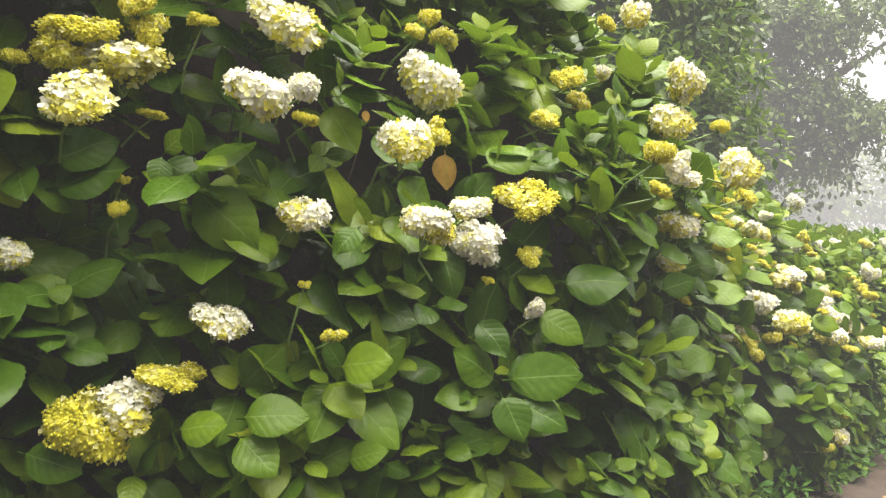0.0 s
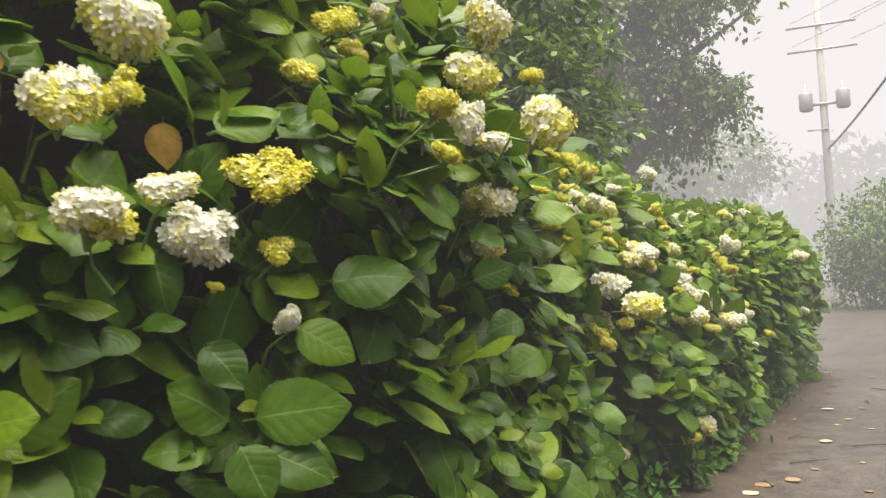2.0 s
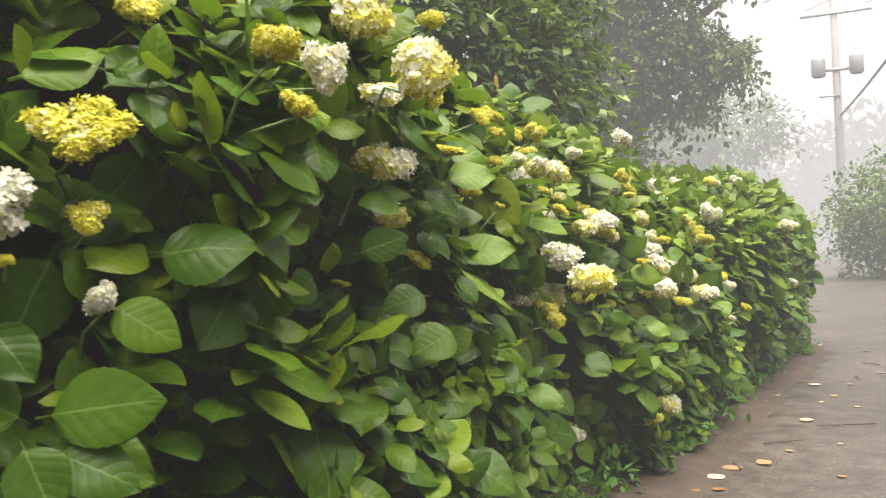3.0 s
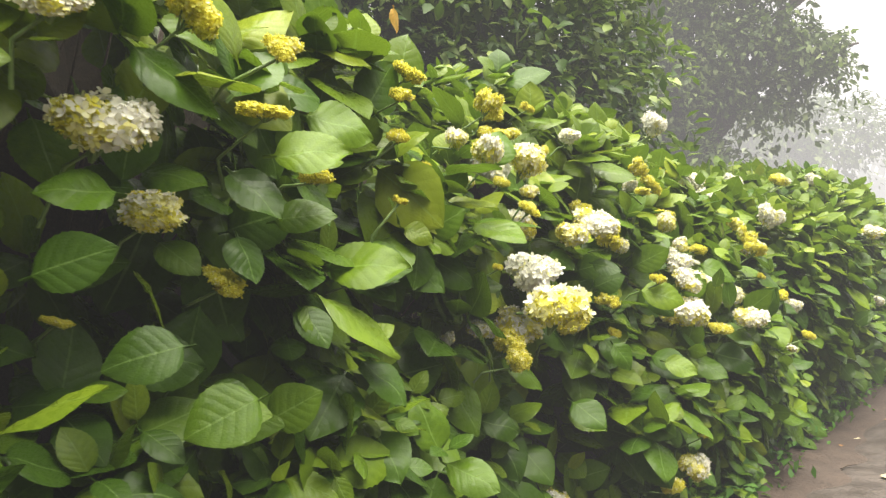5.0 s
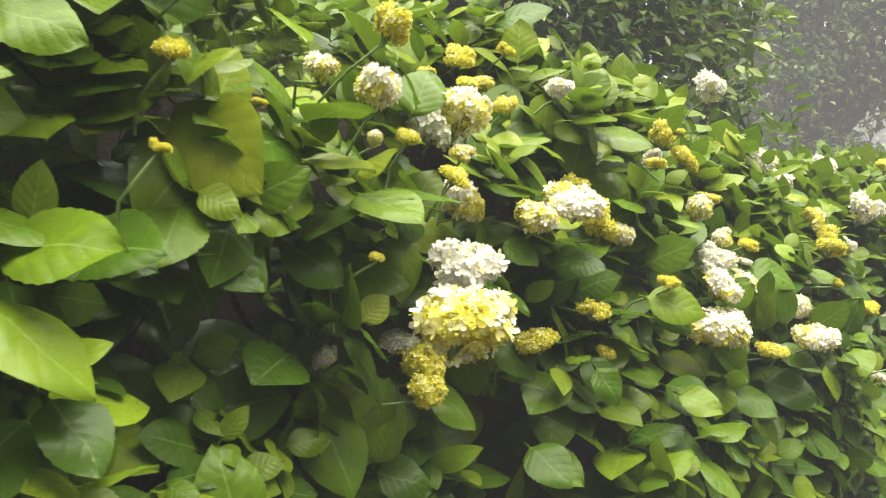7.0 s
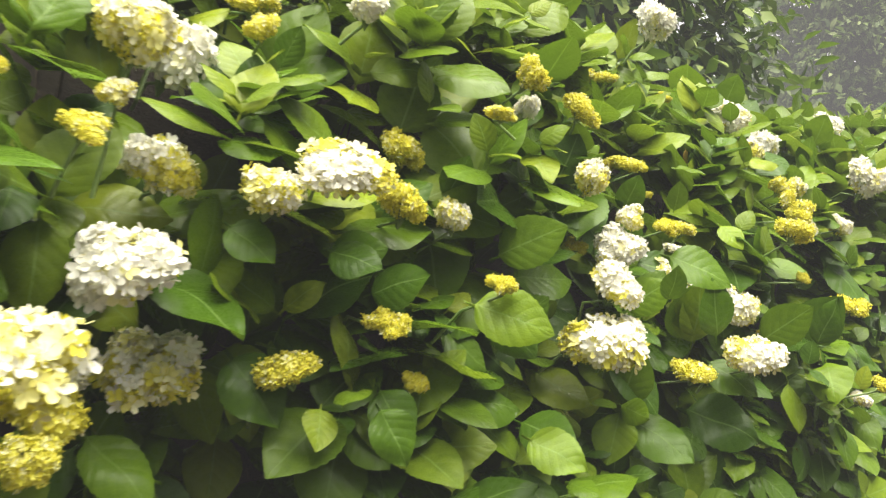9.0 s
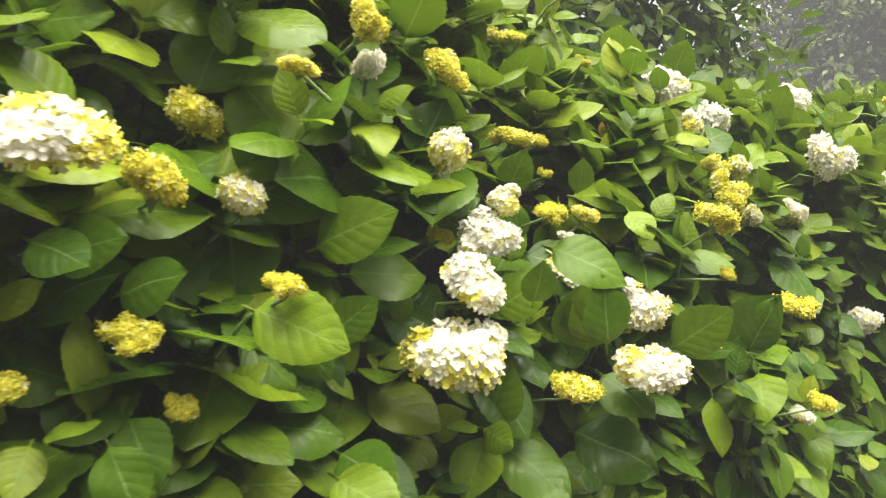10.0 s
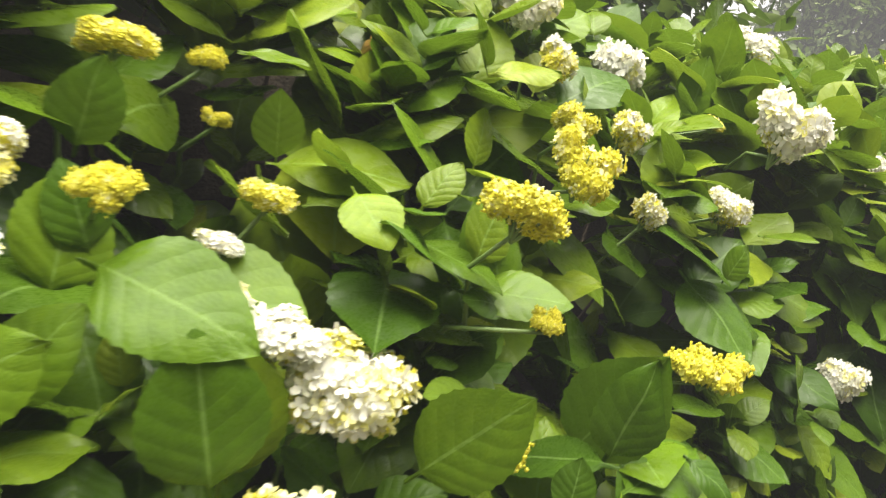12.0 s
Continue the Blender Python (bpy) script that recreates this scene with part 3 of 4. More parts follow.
BIG_LEAVES += [
    (1.02, 4.21, 1.11, 1.16, 4.18, 1.07), (1.25, 5.43, 0.75, 1.52, 5.40, 0.75),
    (2.05, 6.03, 0.75, 2.22, 5.93, 0.67), (2.48, 6.37, 0.91, 2.64, 6.26, 0.89),
    (1.20, 5.17, 0.88, 1.23, 5.06, 0.73), (1.10, 4.25, 1.44, 1.14, 4.18, 1.34),
    (1.16, 4.28, 1.46, 1.32, 4.25, 1.50), (0.20, 3.07, 1.06, 0.44, 3.06, 1.07),
    (0.19, 3.06, 0.99, 0.44, 3.03, 0.91), (0.88, 4.37, 1.06, 1.19, 4.27, 1.03),
    (0.56, 4.03, 0.80, 0.79, 3.97, 0.83), (1.44, 5.60, 0.73, 1.69, 5.49, 0.76),
    (0.51, 3.49, 1.09, 0.43, 3.40, 1.15), (2.21, 6.06, 1.04, 2.31, 5.98, 0.94),
]
BIG_LEAVES += [
    (1.94, 5.88, 1.13, 2.08, 5.83, 0.99), (2.43, 6.19, 1.20, 2.56, 6.12, 1.11),
    (2.18, 6.06, 1.23, 2.33, 6.03, 1.29), (2.10, 6.00, 1.30, 2.25, 5.98, 1.35),
    (2.48, 6.42, 0.88, 2.66, 6.35, 0.84), (2.90, 6.87, 0.86, 3.13, 6.77, 0.84),
    (1.97, 5.80, 1.39, 2.09, 5.77, 1.32), (2.41, 6.39, 1.30, 2.60, 6.35, 1.40),
    (2.94, 6.94, 1.02, 2.98, 6.88, 1.23), (2.90, 6.93, 1.03, 2.96, 6.89, 1.22),
    (2.80, 7.01, 1.29, 3.04, 6.97, 1.25), (2.73, 6.70, 1.15, 2.86, 6.67, 1.25),
    (2.41, 6.57, 1.31, 2.52, 6.54, 1.41), (2.45, 6.38, 1.12, 2.56, 6.38, 1.22),
]
BIG_LEAVES += [
    (2.97, 6.87, 1.01, 3.12, 6.78, 0.93), (-0.28, 2.63, 1.11, -0.12, 2.56, 1.15),
    (-0.54, 2.57, 0.97, -0.34, 2.53, 1.01), (-1.10, 2.59, 1.66, -0.91, 2.57, 1.77),
    (-1.10, 2.60, 1.59, -0.87, 2.59, 1.68), (-1.08, 2.45, 0.89, -0.90, 2.43, 0.85),
    (-0.70, 2.54, 0.94, -0.55, 2.50, 0.97), (-0.54, 2.57, 0.93, -0.41, 2.49, 0.84),
    (-0.25, 2.66, 0.84, -0.14, 2.60, 0.90), (-0.22, 2.64, 1.51, -0.28, 2.56, 1.44),
    (-0.00, 2.99, 1.00, 0.11, 2.91, 1.01),
]
BIG_LEAVES += [
    (0.77, 4.04, 1.53, 0.95, 4.01, 1.54), (0.90, 4.17, 1.58, 1.07, 4.13, 1.55),
    (0.79, 3.91, 1.67, 0.87, 3.87, 1.52), (0.75, 4.02, 1.35, 0.93, 4.00, 1.41),
    (0.84, 4.11, 1.18, 1.06, 4.09, 1.20), (0.63, 3.94, 1.24, 0.79, 3.92, 1.22),
    (0.93, 4.19, 1.43, 1.05, 4.14, 1.36), (0.70, 3.97, 1.11, 0.86, 3.94, 1.12),
    (1.25, 4.70, 1.36, 1.48, 4.63, 1.37), (0.99, 4.18, 1.05, 1.18, 4.14, 1.08),
    (0.72, 3.88, 1.53, 0.71, 3.80, 1.39), (1.09, 4.18, 1.58, 1.23, 4.13, 1.47),
]


def floret(size, cup, r):
    """Four rounded, cupped petals round the origin, facing +z."""
    points, faces = [], []
    for k in range(4):
        a = k * math.pi / 2 + r.uniform(-0.15, 0.15)
        ca, sa = math.cos(a), math.sin(a)
        w, l, lift = size * r.uniform(0.42, 0.56), size * r.uniform(0.85, 1.1), size * cup * r.uniform(0.5, 1.3)
        first = len(points)
        for x, y, z in ((0, 0, 0), (-w * 0.8, l * 0.5, lift * 0.35), (0, l * 0.55, lift * 0.2), (w * 0.8, l * 0.5, lift * 0.35),
                        (-w * 0.55, l * 0.92, lift), (w * 0.55, l * 0.92, lift), (0, l * 1.05, lift * 0.9)):
            points.append((x * ca - y * sa, x * sa + y * ca, z))
        faces += [tuple(first + i for i in f) for f in ((0, 2, 1), (0, 3, 2), (1, 2, 6, 4), (2, 3, 5, 6))]
    return np.array(points), faces


def bud_ball(size):
    """A small blunt bud of eight sides."""
    points = [(0, 0, size)] + [(size * 0.8 * math.cos(a), size * 0.8 * math.sin(a), size * 0.15) for a in np.arange(5) * 2 * math.pi / 5] + [(0, 0, -size * 0.7)]
    faces = [(0, 1 + k, 1 + (k + 1) % 5) for k in range(5)] + [(6, 1 + (k + 1) % 5, 1 + k) for k in range(5)]
    return np.array(points), faces


def head_meshes(kind, seed):
    """The packed buds and the open florets of one flower head, 1 wide, crown up: a mound of uneven lobes, the florets
    open on its crown and rim while the flanks are still in bud."""
    r = np.random.default_rng(seed)
    tall = {"b": 0.42, "y": 0.74, "c": 0.90, "w": 0.98}[kind]
    bud_pts, bud_faces, petal_pts, petal_faces, slots = [], [], [], [], []

    def put(shape, p, d, spin, points, faces):
        u = unit(np.cross(d, (0.3, 0.5, 0.81)))
        v = np.cross(d, u)
        c, s = math.cos(spin), math.sin(spin)
        turn = np.column_stack((c * u + s * v, -s * u + c * v, d))
        first = len(points)
        points.extend(map(tuple, shape[0] @ turn.T + p))
        faces.extend(tuple(first + i for i in f) for f in shape[1])

    # lobes of the mound
    lobes = [(np.array((0, 0, -0.02)), 0.27)]
    for k in range({"b": 8, "y": 9, "c": 9, "w": 8}[kind]):
        a, lift = k * 2.399 + r.uniform(-0.4, 0.4), r.uniform(-0.55, 0.75)
        reach = r.uniform(0.20, 0.36)
        lobes.append((np.array((math.cos(a), math.sin(a), lift)) * reach, r.uniform(0.13, 0.21)))
    spots = []
    tries = {"b": 1500, "y": 1900, "c": 2100, "w": 1900}[kind]
    least = {"b": 0.060, "y": 0.056, "c": 0.056, "w": 0.062}[kind]
    for _ in range(tries):
        c, size = lobes[r.integers(0, len(lobes))]
        d = unit(r.normal(size=3))
        p = c + d * size
        if any(np.linalg.norm(p - c2) < s2 * 0.93 for c2, s2 in lobes) or p[2] < -0.40:
            continue
        p = p * (1, 1, tall)
        if all(np.linalg.norm(p - q) > least for q, _, _ in spots):
            spots.append((p, unit(d * 0.8 + unit(p + (0, 0, 0.1)) * 0.5), d))
    patch = unit(r.normal(size=(4, 3)))
    for p, d, _ in spots:
        spin = r.uniform(0, 6.28)
        facing = unit(d + r.normal(size=3) * 0.28 + (0, 0, 0.15))
        height = p[2] / tall + 0.22 * max(float((patch @ unit(p)).max()) - 0.6, -0.3) * 3 + r.normal() * 0.16
        opened = {"b": height > 0.52, "y": height > 0.30, "c": height > -0.08 or r.random() < 0.2, "w": height > -0.42}[kind]
        if not opened:
            for _ in range(3):
                put(bud_ball(r.uniform(0.024, 0.038)), p + r.normal(size=3) * 0.026, facing, spin, bud_pts, bud_faces)
            if r.random() < {"b": 0.12, "y": 0.3, "c": 0.4, "w": 0.6}[kind]:
                put(floret(0.055, 0.7, r), p + d * 0.02, facing, spin, petal_pts, petal_faces)
                slots += [2 if r.random() < 0.7 else 1] * 16
            continue
        size = {"b": 0.048, "y": 0.062, "c": 0.086, "w": 0.098}[kind] * r.uniform(0.65, 1.3)
        put(floret(size, 0.45, r), p + d * r.uniform(-0.01, 0.06), facing, spin, petal_pts, petal_faces)
        if kind in "by":
            slot = 2 if r.random() < 0.72 else 1
        elif kind == "c":
            slot = 0 if height > 0.16 + r.uniform(-0.15, 0.15) else (1 if r.random() < 0.7 else 2)
        else:
            slot = 0 if r.random() < 0.9 else 1
        slots += [slot] * 16
    # the closed florets packed below the open ones
    for c, size in lobes:
        n = 26 if size < 0.3 else 60
        for k in range(n):
            cos_t = 1 - 2 * (k + 0.5) / n
            theta, phi = math.acos(cos_t), k * 2.39996
            d = np.array((math.sin(theta) * math.cos(phi), math.sin(theta) * math.sin(phi), cos_t))
            put(floret(0.09, 0.2, r), (c + d * size * 0.8) * (1, 1, tall), d, k * 1.7, petal_pts, petal_faces)
            slots += [{"b": 2, "y": 2, "c": 1 + (k % 3 == 0), "w": 1 - (k % 2)}[kind]] * 16
    # the pale inner stalks that carry the florets
    rays = [[((0, 0, -0.55 * tall), 0.024), (tuple(unit((math.cos(a) * w, math.sin(a) * w, tall * 0.3)) * 0.3 * (1, 1, tall)), 0.012)] for a, w in zip(np.arange(9) * 0.7, (0.2, 0.9, 0.7) * 3)]
    pts, fcs = tubes(rays, 5)
    first = len(bud_pts)
    bud_pts.extend(pts)
    green_from = len(bud_faces)
    bud_faces.extend(tuple(first + i for i in f) for f in fcs)
    marks = [0] * green_from + [1] * (len(bud_faces) - green_from)
    buds = mesh_of("buds", bud_pts, bud_faces, [BUD, STEM], marks)
    petals = mesh_of("petals", petal_pts, petal_faces, [WHITE, CREAM, YELLOW], slots)
    return buds, petals, tall


HEADS = {kind: [head_meshes(kind, 11 * k + ord(kind)) for k in range(7)] for kind in "bycw"}
SAYS = {"b": "flat cluster of bright yellow flower buds", "y": "rounded yellow flower head just opening",
        "c": "round cream and yellow mophead flower", "w": "full white mophead flower"}

# ---- the bushes: each a stretch of the row ----
CUTS = [0.0, 1.9, 3.7, 5.1, 6.4, 7.7, 8.9, 10.1, 11.4, 12.9, 14.6, 16.6, RUN[-1] - 0.1]
BUSHES = []
for a, b in zip(CUTS, CUTS[1:]):
    i = int((a + b) / 2 / 0.05)
    foot = LINE[i] - OUTWARD[i] * 0.9
    BUSHES.append(thing("hydrangea_bush", (foot[0], foot[1], 0), "dense leafy hydrangea bush with cream and yellow flowers beside the lane", "bush", "hydrangea bushes along the lane"))


def bush_of(s):
    return min(max(int(np.searchsorted(CUTS, s)) - 1, 0), len(BUSHES) - 1)


# flower heads, held out of the leaves on green stalks
bloom_places, stalks = [], [[] for _ in BUSHES]
for k, (kind, x, y, z, wide, high) in enumerate(BLOOMS):
    s = across_row(x, y)
    i = int(s / 0.05)
    out = np.array((*OUTWARD[i], 0.0))
    buds, petals, tall = HEADS[kind][k % 7]
    lean = 0.28 if high < 0.7 * wide else 0.5
    d = unit(out * lean + np.array((0, 0, 1.0)) + rng.normal(size=3) * 0.16)
    turn = basis(unit(np.cross(d, rng.normal(size=3)))[None], d[None])[0]
    m = Matrix.Translation((x, y, z)) @ Matrix(turn.tolist()).to_4x4() @ Matrix.Diagonal((wide * 1.04, wide * 1.04, min(max(high / tall, wide * 0.65), wide * 1.5) * 1.04, 1))
    bush = BUSHES[bush_of(s)]
    head = under(bush, "flower_head", buds, SAYS[kind])
    head.matrix_basis = m
    cover = new("petals", petals)
    cover.parent = head
    tagged(cover, kind="stuff")
    bloom_places.append((x, y, z, wide))
    p = np.array((x, y, z))
    root = p - out * rng.uniform(0.12, 0.2) - np.array((0, 0, rng.uniform(0.08, 0.16))) + rng.normal(size=3) * 0.04
    stalks[bush_of(s)].append([(root, 0.0045), (p * 0.5 + root * 0.5 - out * 0.04 + rng.normal(size=3) * 0.015, 0.004), (p - d * high * 0.4, 0.0032)])
BLOOM = np.array(bloom_places)

# the leaf face follows the flowers, which sit at its surface
BLOOM_RUN = np.array([across_row(x, y) for x, y, z, _ in BLOOM])
near_i = (BLOOM_RUN / 0.05).astype(int)
BLOOM_OFF = np.sum((LINE[near_i] - BLOOM[:, :2]) * OUTWARD[near_i], axis=1) + 0.085 - section(BLOOM_RUN, BLOOM[:, 2], HEIGHT[near_i])


def bulge(s, z):
    """How far the face stands back from (or out of) its plain section, eased between the flowers."""
    s, z = np.atleast_1d(s), np.atleast_1d(z)
    weight = np.exp(-((s[:, None] - BLOOM_RUN) ** 2 + (z[:, None] - BLOOM[:, 2]) ** 2) / (2 * 0.2 ** 2))
    return np.clip((weight * BLOOM_OFF).sum(axis=1) / (weight.sum(axis=1) + 0.25), -0.4, 0.45)


# shoots: pairs of opposite leaves set crosswise round each shoot tip
leaf_at, leaf_axis, leaf_face, leaf_size, leaf_run, leaf_deep, leaf_young = [], [], [], [], [], [], []
for layer, density, inset in ((0, 37, 0.0), (1, 30, 0.12), (2, 24, 0.26), (3, 20, 0.42), (4, 12, 0.56)):
    n = int(density * RUN[-1] * 2.2)
    s = rng.uniform(0.05, RUN[-1] - 0.1, n)
    h = np.interp(s, RUN, HEIGHT)
    z = 0.08 + (h - 0.08) * rng.random(n) ** 0.92
    back = np.zeros(n)
    over = rng.random(n) < 0.25
    z[over] = h[over] - 0.03
    back[over] = rng.uniform(0, 1.3, over.sum())
    p, d0 = on_face(s, z, inset + back + rng.normal(size=n) * 0.05)
    p[:, 2] += rng.normal(size=n) * 0.04
    for k in range(n):
        high = min(max((p[k, 2] - 1.0) / 0.8, 0.0), 1.0)
        d = unit(d0[k] * (0.72 + 0.2 * high) + np.array((0, 0, 0.55 - 0.05 * high)) + rng.normal(size=3) * 0.3)
        u = unit(np.cross(d, rng.normal(size=3)))
        v = np.cross(d, u)
        grown = rng.uniform(0.85, 1.12)
        erect = 0.75 if over[k] else 0.75 * min(max((z[k] / h[k] - 0.55) / 0.28, 0.0), 1.0)
        fresh = rng.random() < 0.06 + 1.0 * erect
        for pair in range(3 if layer < 2 else 2):
            for side in (1, -1):
                radial = (u if pair % 2 == 0 else v) * side + rng.normal(size=3) * 0.16
                axis = unit(radial + d0[k] * 0.25 + d * (0.6 - 0.28 * pair + 0.5 * erect * rng.random()) + np.array((0, 0, -0.05 - 0.12 * pair + 0.55 * erect)))
                size = (0.12, 0.205, 0.245)[pair] * grown * rng.uniform(0.8, 1.1)
                if p[k, 2] < 0.2:
                    size *= 0.7
                leaf_at.append(p[k] - d * 0.045 * pair)
                leaf_axis.append(axis)
                leaf_face.append(unit(d * 0.75 + np.array((0, 0, 0.46)) + rng.normal(size=3) * 0.2))
                leaf_size.append(size)
                leaf_run.append(s[k])
                leaf_young.append(fresh or (pair == 0 and rng.random() < 0.5))
                leaf_deep.append(inset + back[k] + 0.03 * pair + (0.5 if z[k] < 0.35 else 0) + (0.3 if s[k] > 15 else 0))
# the side turned away from the lane, more thinly leaved
n = int(15 * RUN[-1] * 2.1)
s_back = rng.uniform(0.05, RUN[-1] - 0.1, n)
i_back = (s_back / 0.05).astype(int)
z_back = 0.1 + (HEIGHT[i_back] - 0.1) * rng.random(n)
deep = 2.0 - 0.45 * (z_back / HEIGHT[i_back]) ** 3 + rng.normal(size=n) * 0.1
for k in range(n):
    place = np.array((*(LINE[i_back[k]] - OUTWARD[i_back[k]] * deep[k]), z_back[k]))
    d = unit(np.array((*(-OUTWARD[i_back[k]] * 0.75), 0.6)) + rng.normal(size=3) * 0.3)
    u = unit(np.cross(d, rng.normal(size=3)))
    v = np.cross(d, u)
    for pair in range(3):
        for side in (1, -1):
            leaf_at.append(place - d * 0.045 * pair)
            leaf_axis.append(unit((u if pair % 2 == 0 else v) * side + d * (0.6 - 0.28 * pair) + np.array((0, 0, -0.05 - 0.12 * pair))))
            leaf_face.append(unit(d * 0.9 + np.array((0, 0, 0.35)) + rng.normal(size=3) * 0.18))
            leaf_size.append((0.12, 0.205, 0.25)[pair] * rng.uniform(0.75, 1.2))
            leaf_run.append(s_back[k])
            leaf_young.append(pair == 0)
            leaf_deep.append(2.0)
leaf_at, leaf_axis, leaf_face = map(np.array, (leaf_at, leaf_axis, leaf_face))
leaf_size, leaf_run, leaf_deep, leaf_young = map(np.array, (leaf_size, leaf_run, leaf_deep, leaf_young))
# no leaf grows through a flower; those before it, toward the camera, are cleared
middle = leaf_at + leaf_axis * (leaf_size * 0.55)[:, None]
turns = basis(leaf_axis, leaf_face)
clear = np.ones(len(middle), dtype=bool)
BIG = [(np.array(b[:3]), np.array(b[3:])) for b in BIG_LEAVES]
kept_clear = [(*(a * 0.45 + b * 0.55), 0.42 * np.linalg.norm(b - a)) for a, b in BIG]
for x, y, z, wide in (*BLOOM, (0.01, 3.24, 1.76, 0.12), *kept_clear):
    i = int(across_row(x, y) / 0.05)
    lean = OUTWARD[i] * 0.75 - AHEAD[i] * 0.65
    for step in (0.0, 0.09, 0.18):
        centre = np.array((x + lean[0] * step, y + lean[1] * step, z + 0.01))
        clear &= np.linalg.norm(middle - centre, axis=1) > wide * 0.45 + 0.062
    if wide > 0.08:
        clear &= np.linalg.norm(middle - (x + lean[0] * 0.05, y + lean[1] * 0.05, z + wide * 0.5 + 0.06), axis=1) > 0.085
clear &= middle[:, 2] > 0.03
near_order = np.argsort(leaf_deep + rng.random(len(leaf_deep)) * 0.12)
single = np.zeros(len(middle), dtype=bool)
taken = [0] * len(BUSHES)
owner = np.array([bush_of(s) for s in leaf_run])
for k in near_order:
    if clear[k] and leaf_run[k] > 1.5 and leaf_run[k] < 16.0 and taken[owner[k]] < 290:
        single[k] = True
        taken[owner[k]] += 1

for b, bush in enumerate(BUSHES):
    a0, a1 = CUTS[b], CUTS[b + 1]
    # joined leaves
    for name, material, age, says in (("foliage", LEAF_MASS, False, "dense dark green toothed leaves"), ("young_foliage", YOUNG_MASS, True, "fresh yellow-green leaves of new shoots")):
        mine = (owner == b) & clear & ~single & (leaf_young == age)
        pts, fcs, uvs = scatter(COARSE, leaf_at[mine], turns[mine], leaf_size[mine], rng.integers(0, len(COARSE), mine.sum()))
        under(bush, name, mesh_of(name, pts, fcs, [material], uvs=uvs), says, "stuff")
    # woody canes that rise from the foot, and the flower stalks
    canes = []
    for _ in range(26):
        s = rng.uniform(a0, a1)
        i = int(s / 0.05)
        h = HEIGHT[i] * rng.uniform(0.45, 0.95)
        p, d = on_face(np.array([s]), np.array([h]), np.array([rng.uniform(0.22, 0.42)]))
        foot = np.array((*(LINE[i] - OUTWARD[i] * rng.uniform(0.6, 1.1)), 0.0))
        mid = foot * 0.45 + p[0] * 0.55 + np.array((*(-OUTWARD[i] * 0.15), 0.12 * h)) + rng.normal(size=3) * 0.06
        canes.append([(foot, 0.013), (foot * 0.5 + mid * 0.5 + rng.normal(size=3) * 0.03, 0.011), (mid, 0.008), (p[0], 0.002)])
    for line in canes:
        pts, fcs = tubes([line], 6)
        under(bush, "cane", mesh_of("cane", pts, fcs, [WOOD]), "thin brown woody cane")
    for line in stalks[b]:
        pts, fcs = tubes([line], 6)
        under(bush, "flower_stalk", mesh_of("flower_stalk", pts, fcs, [STEM]), "thin green flower stalk")
    # a dark sheet inside the bush that stands in for its shaded depth
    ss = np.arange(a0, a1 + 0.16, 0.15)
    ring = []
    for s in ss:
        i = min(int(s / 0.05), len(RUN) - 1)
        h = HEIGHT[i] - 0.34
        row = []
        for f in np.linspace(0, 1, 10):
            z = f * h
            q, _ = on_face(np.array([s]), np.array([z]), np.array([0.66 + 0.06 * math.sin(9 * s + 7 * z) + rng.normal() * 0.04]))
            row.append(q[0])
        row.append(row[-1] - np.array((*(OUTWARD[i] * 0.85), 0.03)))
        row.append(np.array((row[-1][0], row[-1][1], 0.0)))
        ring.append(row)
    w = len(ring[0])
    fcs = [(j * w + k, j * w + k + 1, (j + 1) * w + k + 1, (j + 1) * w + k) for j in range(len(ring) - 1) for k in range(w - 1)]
    under(bush, "inner_growth", mesh_of("inner_growth", [tuple(p) for row in ring for p in row], fcs, [CORE_SHADE]), "dark brown sheet inside the hedge standing in for shade", "stuff")


# ---- the tall shrub behind the row ----
shrub = thing("tall_shrub", (2.4, 11.4, 0), "tall dark green broadleaf shrub behind the hydrangeas", "shrub")
pts, fcs = tubes([[((2.4 + 0.3 * k, 11.4, 0), 0.07), ((2.4 + 0.5 * k, 11.3, 1.8), 0.05), ((2.4 + 0.7 * k, 11.2, 4.0), 0.02)] for k in (-2, -1, 0, 1)], 7)
under(shrub, "trunk", mesh_of("trunk", pts, fcs, [BARK]), "thin dark forked trunks")
leafy_mass("crown", shrub, SHRUB_LEAF, [(-0.9, 9.8, 3.4), (0.3, 10.1, 3.0), (1.5, 10.2, 2.6), (2.2, 10.7, 3.2), (3.0, 11.6, 2.5), (0.8, 11.0, 4.8), (3.0, 11.9, 4.2), (2.2, 11.5, 5.4), (3.2, 12.2, 5.5), (-1.2, 10.4, 5.2)],
           [(1.1, 0.7, 2.2), (1.1, 0.7, 2.0), (1.0, 0.7, 1.9), (0.9, 0.7, 1.9), (0.7, 0.7, 2.1), (1.4, 0.9, 1.7), (0.65, 0.6, 1.5), (1.1, 0.9, 1.4), (0.5, 0.6, 1.0), (1.3, 0.9, 1.6)], 52000, 0.15, "small dark glossy leaves", 3, 0.5, spray=14, hang=0.35)


# ---- the large tree in the fog ----
TREE_SCALE = 0.95


def away(p):
    """Places of the tree, spread out from the lane's start by its true distance."""
    return 0.6 + (p[0] - 0.6) * TREE_SCALE, 1.0 + (p[1] - 1.0) * TREE_SCALE, max(1.3 + (p[2] - 1.3) * TREE_SCALE, 0.0)


